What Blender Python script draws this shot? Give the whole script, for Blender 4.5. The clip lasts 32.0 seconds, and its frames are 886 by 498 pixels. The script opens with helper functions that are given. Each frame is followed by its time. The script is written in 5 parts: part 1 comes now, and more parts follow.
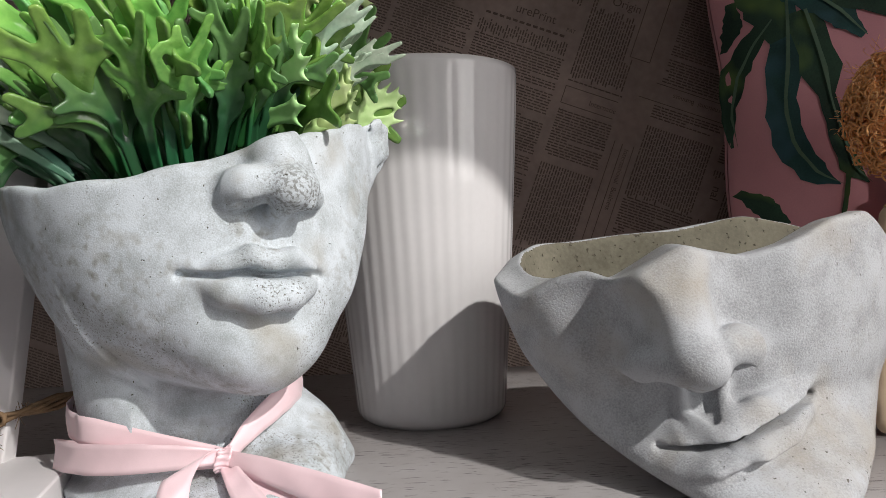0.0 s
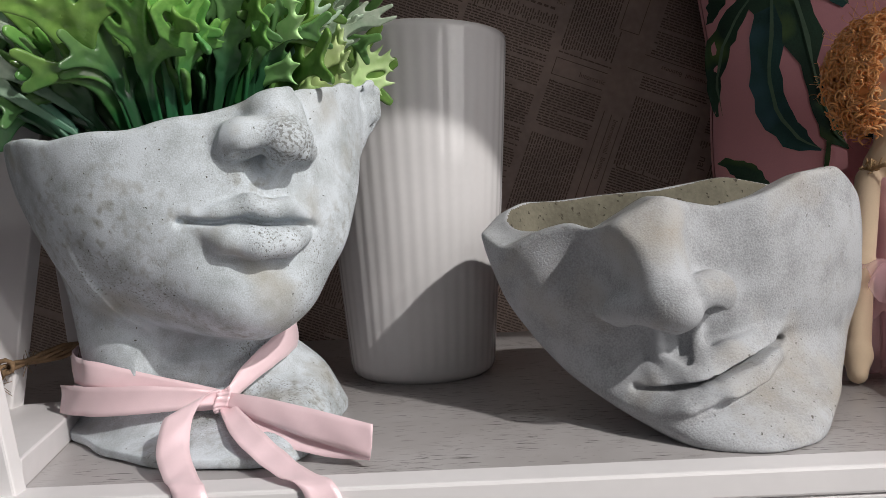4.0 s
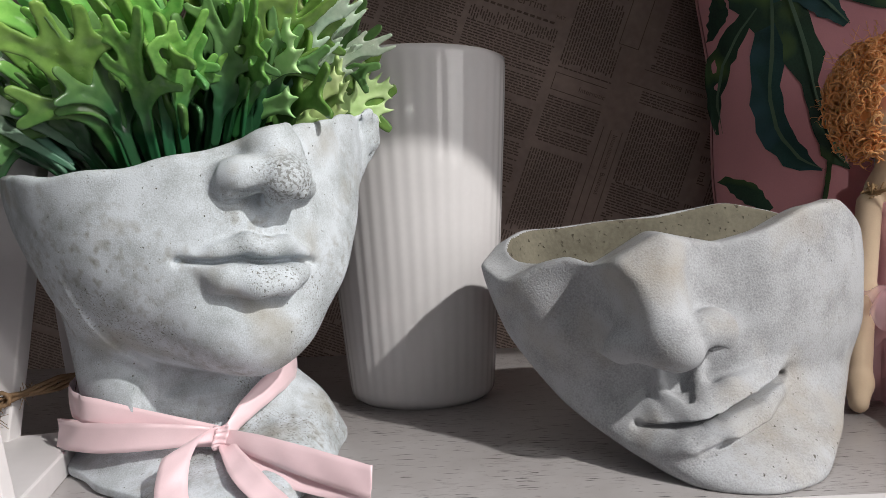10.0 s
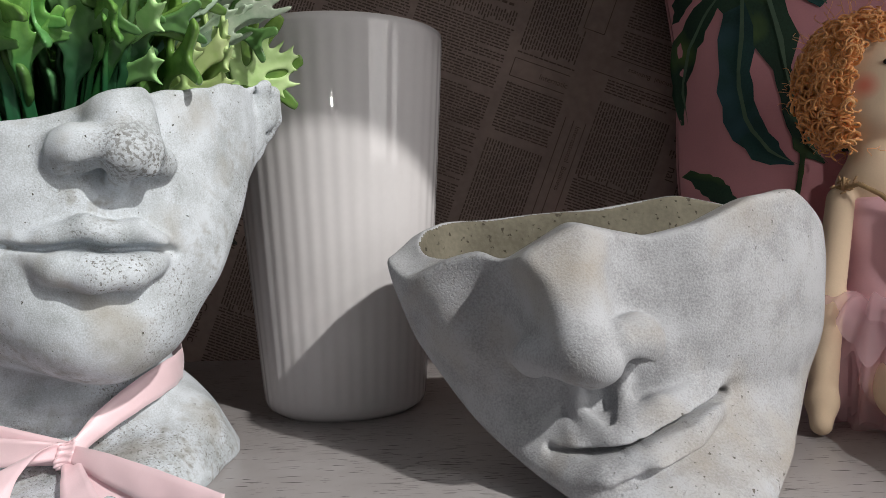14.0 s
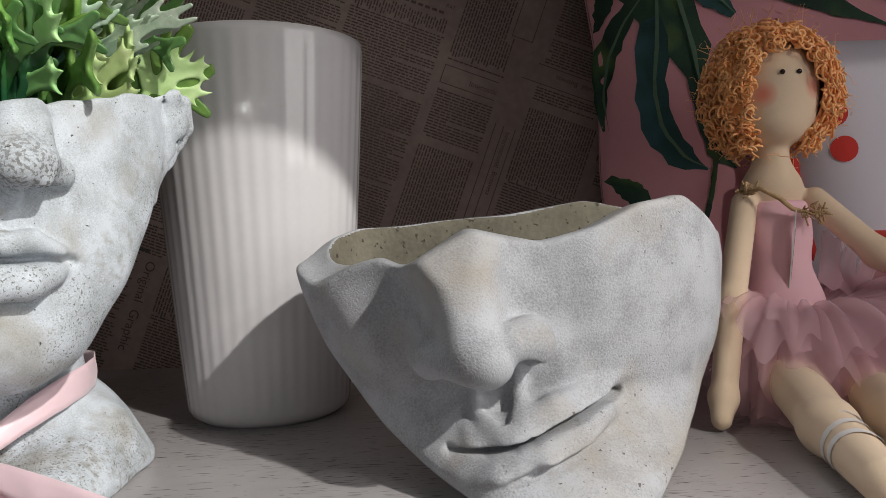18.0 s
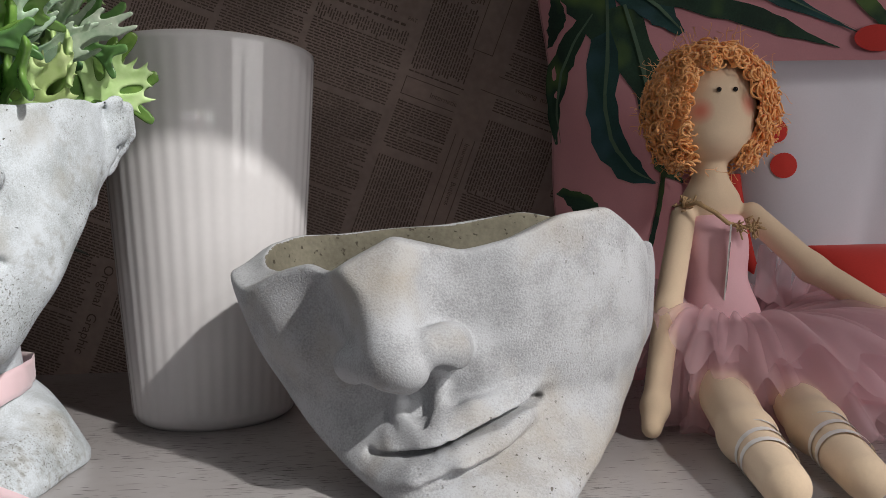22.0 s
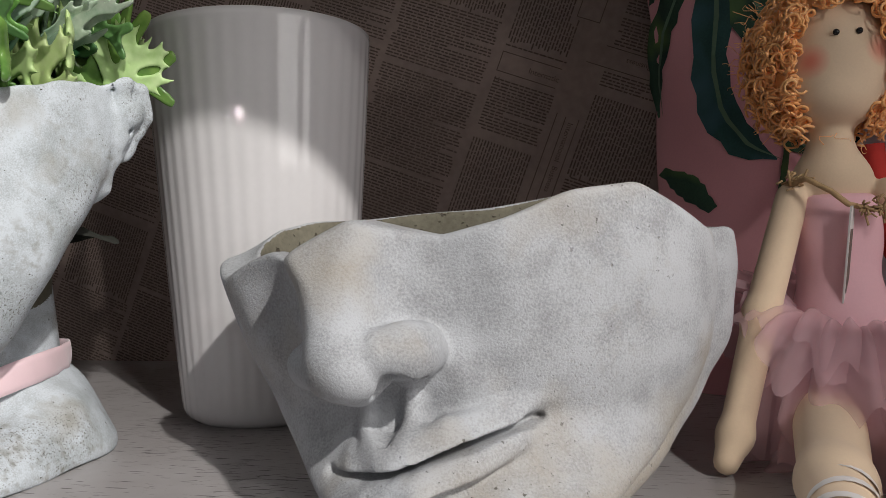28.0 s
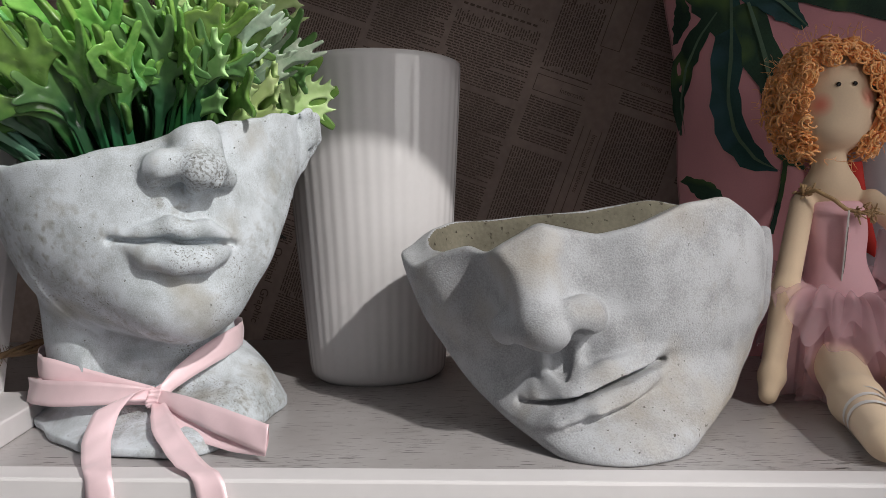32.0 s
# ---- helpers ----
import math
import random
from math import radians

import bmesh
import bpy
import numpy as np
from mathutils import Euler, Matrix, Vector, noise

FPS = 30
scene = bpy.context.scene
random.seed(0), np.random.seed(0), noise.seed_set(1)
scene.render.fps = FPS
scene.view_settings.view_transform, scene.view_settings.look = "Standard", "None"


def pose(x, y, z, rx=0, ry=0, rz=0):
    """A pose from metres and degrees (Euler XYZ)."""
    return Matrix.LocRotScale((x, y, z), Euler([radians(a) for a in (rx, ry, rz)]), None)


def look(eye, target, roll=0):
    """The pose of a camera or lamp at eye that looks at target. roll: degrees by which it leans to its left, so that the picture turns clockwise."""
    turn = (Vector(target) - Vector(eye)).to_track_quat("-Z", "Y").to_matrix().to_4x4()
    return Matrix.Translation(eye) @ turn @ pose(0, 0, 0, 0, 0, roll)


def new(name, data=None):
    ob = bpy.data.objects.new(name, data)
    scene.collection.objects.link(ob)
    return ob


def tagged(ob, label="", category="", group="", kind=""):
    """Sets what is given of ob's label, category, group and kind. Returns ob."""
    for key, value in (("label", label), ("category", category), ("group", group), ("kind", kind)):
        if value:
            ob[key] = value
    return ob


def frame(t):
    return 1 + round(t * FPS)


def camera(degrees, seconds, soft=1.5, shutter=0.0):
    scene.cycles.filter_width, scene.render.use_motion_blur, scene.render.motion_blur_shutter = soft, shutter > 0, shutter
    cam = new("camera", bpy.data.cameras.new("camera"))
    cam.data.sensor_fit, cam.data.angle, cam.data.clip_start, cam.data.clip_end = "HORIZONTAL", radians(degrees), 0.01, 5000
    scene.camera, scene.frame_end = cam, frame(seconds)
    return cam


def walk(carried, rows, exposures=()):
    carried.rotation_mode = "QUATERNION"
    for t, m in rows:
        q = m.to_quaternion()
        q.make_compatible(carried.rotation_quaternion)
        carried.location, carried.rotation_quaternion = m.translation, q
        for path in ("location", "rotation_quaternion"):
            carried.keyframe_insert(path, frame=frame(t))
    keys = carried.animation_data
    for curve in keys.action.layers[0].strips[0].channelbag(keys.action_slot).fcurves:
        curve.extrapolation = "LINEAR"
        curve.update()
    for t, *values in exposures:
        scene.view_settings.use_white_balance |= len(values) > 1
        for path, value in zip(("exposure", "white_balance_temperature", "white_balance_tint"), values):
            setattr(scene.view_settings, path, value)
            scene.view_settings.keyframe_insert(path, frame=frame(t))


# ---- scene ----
cam = camera(61.4, 32.0, soft=0.8)
PATH = [
    (0, (0.017, 0.094, 0.129), (0.005, 2.094, 0.117), -2.6),
    (0.5, (0.024, 0.092, 0.129), (0.015, 2.092, 0.112), -2.6),
    (1, (0.017, 0.077, 0.132), (0.014, 2.076, 0.11), -2.5),
    (1.5, (0.021, 0.067, 0.123), (0.018, 2.067, 0.096), -2.6),
    (2, (0.022, 0.065, 0.114), (0.014, 2.064, 0.08), -2.8),
    (2.5, (0.022, 0.066, 0.11), (0.01, 2.065, 0.068), -2.8),
    (4.5, (0.02, 0.078, 0.113), (0.016, 2.077, 0.057), -2.4),
    (5, (0.019, 0.079, 0.115), (0.012, 2.078, 0.053), -2.1),
    (5.5, (0.021, 0.078, 0.116), (0.012, 2.077, 0.051), -2.0),
    (6, (0.021, 0.075, 0.12), (0.009, 2.074, 0.055), -2.0),
    (6.5, (0.022, 0.075, 0.122), (0.006, 2.074, 0.056), -2.2),
    (7, (0.025, 0.078, 0.12), (0.005, 2.077, 0.054), -2.2),
    (7.5, (0.024, 0.082, 0.118), (0.004, 2.081, 0.046), -2.3),
    (8, (0.022, 0.083, 0.123), (0.006, 2.081, 0.05), -2.4),
    (8.5, (0.019, 0.077, 0.128), (0.005, 2.076, 0.053), -2.4),
    (9, (0.02, 0.076, 0.129), (0.012, 2.074, 0.058), -2.6),
    (9.5, (0.019, 0.078, 0.127), (0.016, 2.077, 0.06), -2.7),
    (10, (0.021, 0.079, 0.132), (0.019, 2.078, 0.069), -2.6),
    (10.5, (0.019, 0.078, 0.136), (0.019, 2.077, 0.074), -2.3),
    (11, (0.024, 0.081, 0.136), (0.021, 2.081, 0.081), -1.9),
    (11.5, (0.028, 0.088, 0.13), (0.023, 2.087, 0.077), -1.5),
    (12, (0.03, 0.094, 0.125), (0.02, 2.093, 0.07), -1.4),
    (12.5, (0.033, 0.101, 0.121), (0.023, 2.1, 0.067), -1.5),
    (13, (0.033, 0.113, 0.114), (0.027, 2.113, 0.065), -1.7),
    (13.5, (0.047, 0.127, 0.114), (0.041, 2.127, 0.061), -1.7),
    (14, (0.073, 0.135, 0.123), (0.067, 2.134, 0.068), -1.7),
    (14.5, (0.097, 0.135, 0.122), (0.113, 2.134, 0.073), -2.0),
    (15, (0.106, 0.131, 0.12), (0.149, 2.13, 0.07), -2.1),
    (15.5, (0.109, 0.126, 0.122), (0.169, 2.124, 0.068), -2.2),
    (17.5, (0.105, 0.121, 0.122), (0.197, 2.118, 0.072), -2.2),
    (18, (0.101, 0.126, 0.124), (0.198, 2.123, 0.073), -2.2),
    (18.5, (0.101, 0.124, 0.128), (0.204, 2.121, 0.076), -2.2),
    (19, (0.106, 0.122, 0.131), (0.218, 2.119, 0.08), -2.2),
    (19.5, (0.109, 0.126, 0.133), (0.227, 2.122, 0.087), -2.3),
    (20, (0.111, 0.116, 0.139), (0.236, 2.112, 0.099), -2.2),
    (20.5, (0.111, 0.1, 0.135), (0.245, 2.096, 0.109), -1.8),
    (21, (0.116, 0.102, 0.124), (0.248, 2.097, 0.105), -1.4),
    (21.5, (0.123, 0.111, 0.113), (0.256, 2.107, 0.096), -1.2),
    (22, (0.13, 0.116, 0.122), (0.26, 2.112, 0.098), -1.3),
    (22.5, (0.132, 0.119, 0.132), (0.265, 2.114, 0.099), -1.6),
    (23, (0.146, 0.125, 0.131), (0.215, 2.124, 0.094), -1.9),
    (23.5, (0.189, 0.142, 0.118), (0.08, 2.139, 0.09), -2.0),
    (24, (0.204, 0.165, 0.109), (-0.062, 2.147, 0.082), -1.3),
    (24.5, (0.218, 0.17, 0.114), (-0.102, 2.144, 0.078), -0.2),
    (25, (0.237, 0.174, 0.124), (-0.114, 2.142, 0.081), -0.1),
    (25.5, (0.244, 0.181, 0.145), (-0.112, 2.148, 0.099), -0.1),
    (27.5, (0.251, 0.183, 0.132), (-0.129, 2.146, 0.102), -1.4),
    (28, (0.218, 0.18, 0.115), (-0.162, 2.143, 0.092), -1.3),
    (28.5, (0.188, 0.153, 0.106), (-0.177, 2.119, 0.09), -0.7),
    (29, (0.137, 0.102, 0.108), (-0.195, 2.074, 0.072), -0.7),
    (29.5, (0.113, 0.073, 0.116), (-0.184, 2.05, 0.065), -1.2),
    (30, (0.094, 0.061, 0.115), (-0.159, 2.045, 0.058), -1.6),
    (30.5, (0.094, 0.054, 0.114), (-0.135, 2.04, 0.054), -1.7),
    (31, (0.093, 0.049, 0.117), (-0.118, 2.037, 0.054), -1.8),
    (31.5, (0.102, 0.047, 0.118), (-0.099, 2.036, 0.058), -1.7),
    (32, (0.114, 0.043, 0.124), (-0.07, 2.033, 0.062), -1.4),
]
STOPS = ((0.0, 0.17), (1.0, 0.10), (2.2, -0.06), (6.0, -0.09), (8.0, -0.09), (10.0, 0.06), (12.0, 0.07), (14.0, -0.04), (18.0, 0.0), (22.0, 0.03), (23.0, 0.0), (24.0, -0.26), (25.0, -0.15), (28.0, -0.08), (29.0, -0.25), (30.0, -0.14), (32.0, -0.12))
walk(cam, [(t, look(eye, target, roll)) for t, eye, target, roll in PATH], STOPS)

# ---- world and lamps ----
world = bpy.data.worlds.new("shop_air")
scene.world = world
world.use_nodes = True
bg = world.node_tree.nodes["Background"]
bg.inputs[0].default_value = (0.86, 0.84, 0.95, 1)
bg.inputs[1].default_value = 0.08


def lamp(name, kind, m, energy, color, size, cone=None):
    data = bpy.data.lights.new(name, kind)
    data.energy, data.color = energy, color
    data.shadow_soft_size = size
    if cone:
        data.spot_size, data.spot_blend = radians(cone), 0.3
    ob = new(name, data)
    ob.matrix_world = m
    return ob


EDGE = 0.338  # front edge of the shelf above
key = lamp("spot_lamp", "SPOT", look((1.52, -1.08, 1.57), (-0.03, 0.49, 0.13)), 240, (1.0, 0.965, 0.925), 0.035, 17.5)
key.data.spot_blend = 0.7
lamp("spot_lamp", "SPOT", look((1.63, -1.34, 1.28), (0.03, 0.5, 0.1)), 40, (1.0, 0.965, 0.925), 0.03, 26)
panel = lamp("ceiling_panel", "AREA", look((0.22, -0.15, 1.80), (0.05, 0.45, 0.1)), 6.5, (0.96, 0.97, 1.0), 0.1)
panel.data.shape, panel.data.size, panel.data.size_y = "RECTANGLE", 0.5, 0.25
# added soft fill from the right for wall and doll, not a real window
panel = lamp("right_fill", "AREA", look((2.5, -1.15, 0.60), (0.20, 0.7, 0.18)), 20.0, (1.0, 0.96, 0.94), 0.1)
panel.data.shape, panel.data.size, panel.data.size_y = "RECTANGLE", 1.5, 1.1
lamp("shop_lamp", "POINT", pose(-0.25, -1.40, 0.27), 2.6, (1.0, 0.98, 0.95), 0.016)
lamp("shop_lamp", "POINT", pose(0.21, -1.40, 0.25), 2.6, (1.0, 0.98, 0.95), 0.016)

# ---- materials ----


def material(name, color, rough=0.6, metal=0.0, spec=0.5, var=0.15, scale=30.0, fine=250.0, bump=0.2, depth=0.001, color2=None, sheen=0.0, coat=0.0, grain=0.4):
    """A surface with variation at two scales and fine relief."""
    m = bpy.data.materials.new(name)
    m.use_nodes = True
    nt = m.node_tree
    b = nt.nodes["Principled BSDF"]
    b.inputs["Roughness"].default_value = rough
    b.inputs["Metallic"].default_value = metal
    b.inputs["Specular IOR Level"].default_value = spec
    b.inputs["Sheen Weight"].default_value = sheen
    b.inputs["Coat Weight"].default_value = coat
    tc = nt.nodes.new("ShaderNodeTexCoord")
    n1, n2 = nt.nodes.new("ShaderNodeTexNoise"), nt.nodes.new("ShaderNodeTexNoise")
    n1.inputs["Scale"].default_value, n2.inputs["Scale"].default_value = scale, fine
    n1.inputs["Detail"].default_value, n2.inputs["Detail"].default_value = 5, 3
    for n in (n1, n2):
        nt.links.new(tc.outputs["Object"], n.inputs["Vector"])
    add = nt.nodes.new("ShaderNodeMath")
    add.operation = "MULTIPLY_ADD"
    nt.links.new(n2.outputs["Fac"], add.inputs[0])
    add.inputs[1].default_value = grain
    nt.links.new(n1.outputs["Fac"], add.inputs[2])
    ramp = nt.nodes.new("ShaderNodeValToRGB")
    c2 = color2 or [c * (1 - var) for c in color]
    c1 = color if color2 else [min(1, c * (1 + var)) for c in color]
    ramp.color_ramp.elements[0].position, ramp.color_ramp.elements[1].position = 0.25 + 0.5 * grain, 0.75 + 0.5 * grain
    ramp.color_ramp.elements[0].color = (*c2, 1)
    ramp.color_ramp.elements[1].color = (*c1, 1)
    nt.links.new(add.outputs[0], ramp.inputs[0])
    nt.links.new(ramp.outputs[0], b.inputs["Base Color"])
    if bump:
        bm_ = nt.nodes.new("ShaderNodeBump")
        bm_.inputs["Strength"].default_value, bm_.inputs["Distance"].default_value = bump, depth
        nt.links.new(add.outputs[0], bm_.inputs["Height"])
        nt.links.new(bm_.outputs[0], b.inputs["Normal"])
    return m


def grown(m):
    """The node tree and the surface node of a material."""
    return m.node_tree, m.node_tree.nodes["Principled BSDF"]


def vary(m, amount=0.35, hue=0.02):
    """Lets each object differ a little in tone."""
    nt, b = grown(m)
    link = b.inputs["Base Color"].links[0]
    src = link.from_socket
    info = nt.nodes.new("ShaderNodeObjectInfo")
    hsv = nt.nodes.new("ShaderNodeHueSaturation")
    val = nt.nodes.new("ShaderNodeMapRange")
    val.inputs["To Min"].default_value, val.inputs["To Max"].default_value = 1 - amount, 1 + amount
    hu = nt.nodes.new("ShaderNodeMapRange")
    hu.inputs["To Min"].default_value, hu.inputs["To Max"].default_value = 0.5 - hue, 0.5 + hue
    nt.links.new(info.outputs["Random"], val.inputs[0])
    nt.links.new(info.outputs["Random"], hu.inputs[0])
    nt.links.new(val.outputs[0], hsv.inputs["Value"])
    nt.links.new(hu.outputs[0], hsv.inputs["Hue"])
    nt.links.new(src, hsv.inputs["Color"])
    nt.links.new(hsv.outputs[0], b.inputs["Base Color"])
    return m


def speckle(m, color, scale, low, high, stretch=(1, 1, 1), detail=2.0, patch=0.0, dent=0.0):
    """Lays small marks of another colour over a material; patch gathers them in places, dent sinks them."""
    nt, b = grown(m)
    src = b.inputs["Base Color"].links[0].from_socket
    tc, mp, n = nt.nodes.new("ShaderNodeTexCoord"), nt.nodes.new("ShaderNodeMapping"), nt.nodes.new("ShaderNodeTexNoise")
    mp.inputs["Scale"].default_value = stretch
    n.inputs["Scale"].default_value, n.inputs["Detail"].default_value = scale, detail
    nt.links.new(tc.outputs["Object"], mp.inputs["Vector"])
    nt.links.new(mp.outputs[0], n.inputs["Vector"])
    r = nt.nodes.new("ShaderNodeMapRange")
    r.inputs["From Min"].default_value, r.inputs["From Max"].default_value = low, high
    nt.links.new(n.outputs["Fac"], r.inputs[0])
    fac = r.outputs[0]
    if patch:
        n2, r2, mul = nt.nodes.new("ShaderNodeTexNoise"), nt.nodes.new("ShaderNodeMapRange"), nt.nodes.new("ShaderNodeMath")
        n2.inputs["Scale"].default_value = patch
        n2.inputs["Detail"].default_value = 3
        nt.links.new(tc.outputs["Object"], n2.inputs["Vector"])
        r2.inputs["From Min"].default_value, r2.inputs["From Max"].default_value = 0.47, 0.62
        nt.links.new(n2.outputs["Fac"], r2.inputs[0])
        mul.operation = "MULTIPLY"
        nt.links.new(fac, mul.inputs[0])
        nt.links.new(r2.outputs[0], mul.inputs[1])
        fac = mul.outputs[0]
    mix = nt.nodes.new("ShaderNodeMix")
    mix.data_type = "RGBA"
    nt.links.new(fac, mix.inputs["Factor"])
    nt.links.new(src, mix.inputs["A"])
    mix.inputs["B"].default_value = (*color, 1)
    nt.links.new(mix.outputs["Result"], b.inputs["Base Color"])
    if dent:
        bp = nt.nodes.new("ShaderNodeBump")
        bp.invert = True
        bp.inputs["Strength"].default_value, bp.inputs["Distance"].default_value = dent, 0.001
        nt.links.new(fac, bp.inputs["Height"])
        if b.inputs["Normal"].links:
            nt.links.new(b.inputs["Normal"].links[0].from_socket, bp.inputs["Normal"])
        nt.links.new(bp.outputs[0], b.inputs["Normal"])
    return m


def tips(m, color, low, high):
    """Another tint at a leaf's foot, changing to its own towards the tip: leaf gradient plus painted foliage shade."""
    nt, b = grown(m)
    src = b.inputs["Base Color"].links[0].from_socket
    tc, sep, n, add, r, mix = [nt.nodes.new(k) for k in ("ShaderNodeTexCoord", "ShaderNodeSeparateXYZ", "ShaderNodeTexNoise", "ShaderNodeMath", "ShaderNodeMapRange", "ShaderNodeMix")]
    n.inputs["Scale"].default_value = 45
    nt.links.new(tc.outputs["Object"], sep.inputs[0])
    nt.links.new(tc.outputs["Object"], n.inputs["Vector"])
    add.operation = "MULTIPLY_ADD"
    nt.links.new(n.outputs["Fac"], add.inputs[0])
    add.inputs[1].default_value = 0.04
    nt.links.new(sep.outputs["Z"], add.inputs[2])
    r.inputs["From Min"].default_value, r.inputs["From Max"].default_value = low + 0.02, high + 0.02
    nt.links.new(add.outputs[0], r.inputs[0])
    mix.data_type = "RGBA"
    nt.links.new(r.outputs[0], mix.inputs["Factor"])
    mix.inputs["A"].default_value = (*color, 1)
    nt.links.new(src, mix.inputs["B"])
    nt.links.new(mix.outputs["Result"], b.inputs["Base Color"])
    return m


def gather(m, color, scale, low, high, centre, radius):
    """Pores, dirt and painted shade gathered round one place."""
    nt, b = grown(m)
    src = b.inputs["Base Color"].links[0].from_socket
    tc, n, r = nt.nodes.new("ShaderNodeTexCoord"), nt.nodes.new("ShaderNodeTexNoise"), nt.nodes.new("ShaderNodeMapRange")
    vm, r2, mul, mix = nt.nodes.new("ShaderNodeVectorMath"), nt.nodes.new("ShaderNodeMapRange"), nt.nodes.new("ShaderNodeMath"), nt.nodes.new("ShaderNodeMix")
    n.inputs["Scale"].default_value, n.inputs["Detail"].default_value = scale, 4
    r.inputs["From Min"].default_value, r.inputs["From Max"].default_value = low, high
    vm.operation = "DISTANCE"
    vm.inputs[1].default_value = centre
    r2.inputs["From Min"].default_value, r2.inputs["From Max"].default_value = radius * 0.3, radius
    r2.inputs["To Min"].default_value, r2.inputs["To Max"].default_value = 0.8, 0.0
    nt.links.new(tc.outputs["Object"], n.inputs["Vector"])
    nt.links.new(tc.outputs["Object"], vm.inputs[0])
    nt.links.new(n.outputs["Fac"], r.inputs[0])
    nt.links.new(vm.outputs["Value"], r2.inputs[0])
    mul.operation = "MULTIPLY"
    nt.links.new(r.outputs[0], mul.inputs[0])
    nt.links.new(r2.outputs[0], mul.inputs[1])
    mix.data_type = "RGBA"
    nt.links.new(mul.outputs[0], mix.inputs["Factor"])
    nt.links.new(src, mix.inputs["A"])
    mix.inputs["B"].default_value = (*color, 1)
    nt.links.new(mix.outputs["Result"], b.inputs["Base Color"])
    return m


def blush(m, centre, radius, color):
    """A round painted spot with a soft edge."""
    nt, b = grown(m)
    src = b.inputs["Base Color"].links[0].from_socket
    tc, vm, r, mix = nt.nodes.new("ShaderNodeTexCoord"), nt.nodes.new("ShaderNodeVectorMath"), nt.nodes.new("ShaderNodeMapRange"), nt.nodes.new("ShaderNodeMix")
    vm.operation = "DISTANCE"
    nt.links.new(tc.outputs["Object"], vm.inputs[0])
    vm.inputs[1].default_value = centre
    r.inputs["From Min"].default_value, r.inputs["From Max"].default_value = radius * 0.35, radius
    r.inputs["To Min"].default_value, r.inputs["To Max"].default_value = 0.85, 0.0
    nt.links.new(vm.outputs["Value"], r.inputs[0])
    mix.data_type = "RGBA"
    nt.links.new(r.outputs[0], mix.inputs["Factor"])
    nt.links.new(src, mix.inputs["A"])
    mix.inputs["B"].default_value = (*color, 1)
    nt.links.new(mix.outputs["Result"], b.inputs["Base Color"])
    return m


CONCRETE = material("cast_concrete", (0.64, 0.69, 0.735), 0.9, spec=0.25, scale=60, fine=1400, bump=0.35, depth=0.0007, color2=(0.385, 0.42, 0.435), grain=0.7)
speckle(CONCRETE, (0.34, 0.315, 0.26), 24, 0.55, 0.78, detail=7)
speckle(CONCRETE, (0.30, 0.30, 0.28), 190, 0.50, 0.74, patch=16, detail=5)
speckle(CONCRETE, (0.20, 0.20, 0.18), 900, 0.56, 0.70, patch=20, dent=0.5)
speckle(CONCRETE, (0.10, 0.095, 0.08), 420, 0.725, 0.75, dent=0.7)
for spot, size in (((0.083, -0.086, 0.157), 0.017), ((0.092, -0.076, 0.150), 0.013), ((0.110, 0.046, 0.180), 0.024)):
    gather(CONCRETE, (0.115, 0.105, 0.085), 620, 0.50, 0.58, spot, size)
CONCRETE_B = material("pale_cast_concrete", (0.435, 0.448, 0.470), 0.9, spec=0.25, scale=55, fine=1000, bump=0.5, depth=0.0008, color2=(0.29, 0.295, 0.305), grain=0.8)
speckle(CONCRETE_B, (0.35, 0.31, 0.25), 18, 0.50, 0.78, detail=7)
speckle(CONCRETE_B, (0.355, 0.345, 0.335), 160, 0.52, 0.85, patch=11, detail=5)
speckle(CONCRETE_B, (0.34, 0.335, 0.325), 620, 0.54, 0.80, patch=14, dent=0.4)
speckle(CONCRETE_B, (0.14, 0.13, 0.115), 380, 0.685, 0.725, patch=9, dent=0.7)
# brown mottling below the nose: stain with the nose's cast shadow painted in
for spot, size in (((-0.037, -0.062, 0.030), 0.012), ((-0.030, -0.070, 0.048), 0.016)):
    gather(CONCRETE_B, (0.20, 0.155, 0.105), 300, 0.42, 0.62, spot, size)
INNER = material("brown_stained_concrete", (0.20, 0.185, 0.14), 0.85, spec=0.25, scale=30, fine=400, bump=0.5, color2=(0.10, 0.092, 0.068))
speckle(INNER, (0.07, 0.06, 0.045), 300, 0.66, 0.70, dent=0.8)
GLAZE = material("white_glaze", (0.63, 0.615, 0.62), 0.05, spec=0.36, var=0.03, scale=15, bump=0.04)
WHITE_PAINT = material("white_paint", (0.74, 0.715, 0.72), 0.5, var=0.05, scale=12, fine=90, bump=0.12)
SHELF_PAINT = material("worn_white_paint", (0.46, 0.44, 0.44), 0.36, scale=9, fine=60, bump=0.15, color2=(0.36, 0.335, 0.33))
speckle(SHELF_PAINT, (0.07, 0.058, 0.05), 95, 0.60, 0.63, stretch=(1, 8, 1), detail=3, patch=11, dent=0.5)
speckle(SHELF_PAINT, (0.05, 0.04, 0.035), 60, 0.655, 0.68, stretch=(1, 10, 1), detail=2, dent=0.5)
speckle(SHELF_PAINT, (0.16, 0.13, 0.11), 140, 0.70, 0.73, stretch=(1, 7, 1))
PAPER = material("brown_newsprint", (0.49, 0.385, 0.34), 0.85, scale=9, fine=140, bump=0.1, color2=(0.27, 0.21, 0.185))
INK = material("dark_ink", (0.15, 0.11, 0.092), 0.8, var=0.2, scale=60, bump=0)
PINK_CLOTH = material("pink_cloth", (0.68, 0.32, 0.35), 0.9, var=0.08, scale=14, fine=900, bump=0.2, depth=0.0005, sheen=0.15)
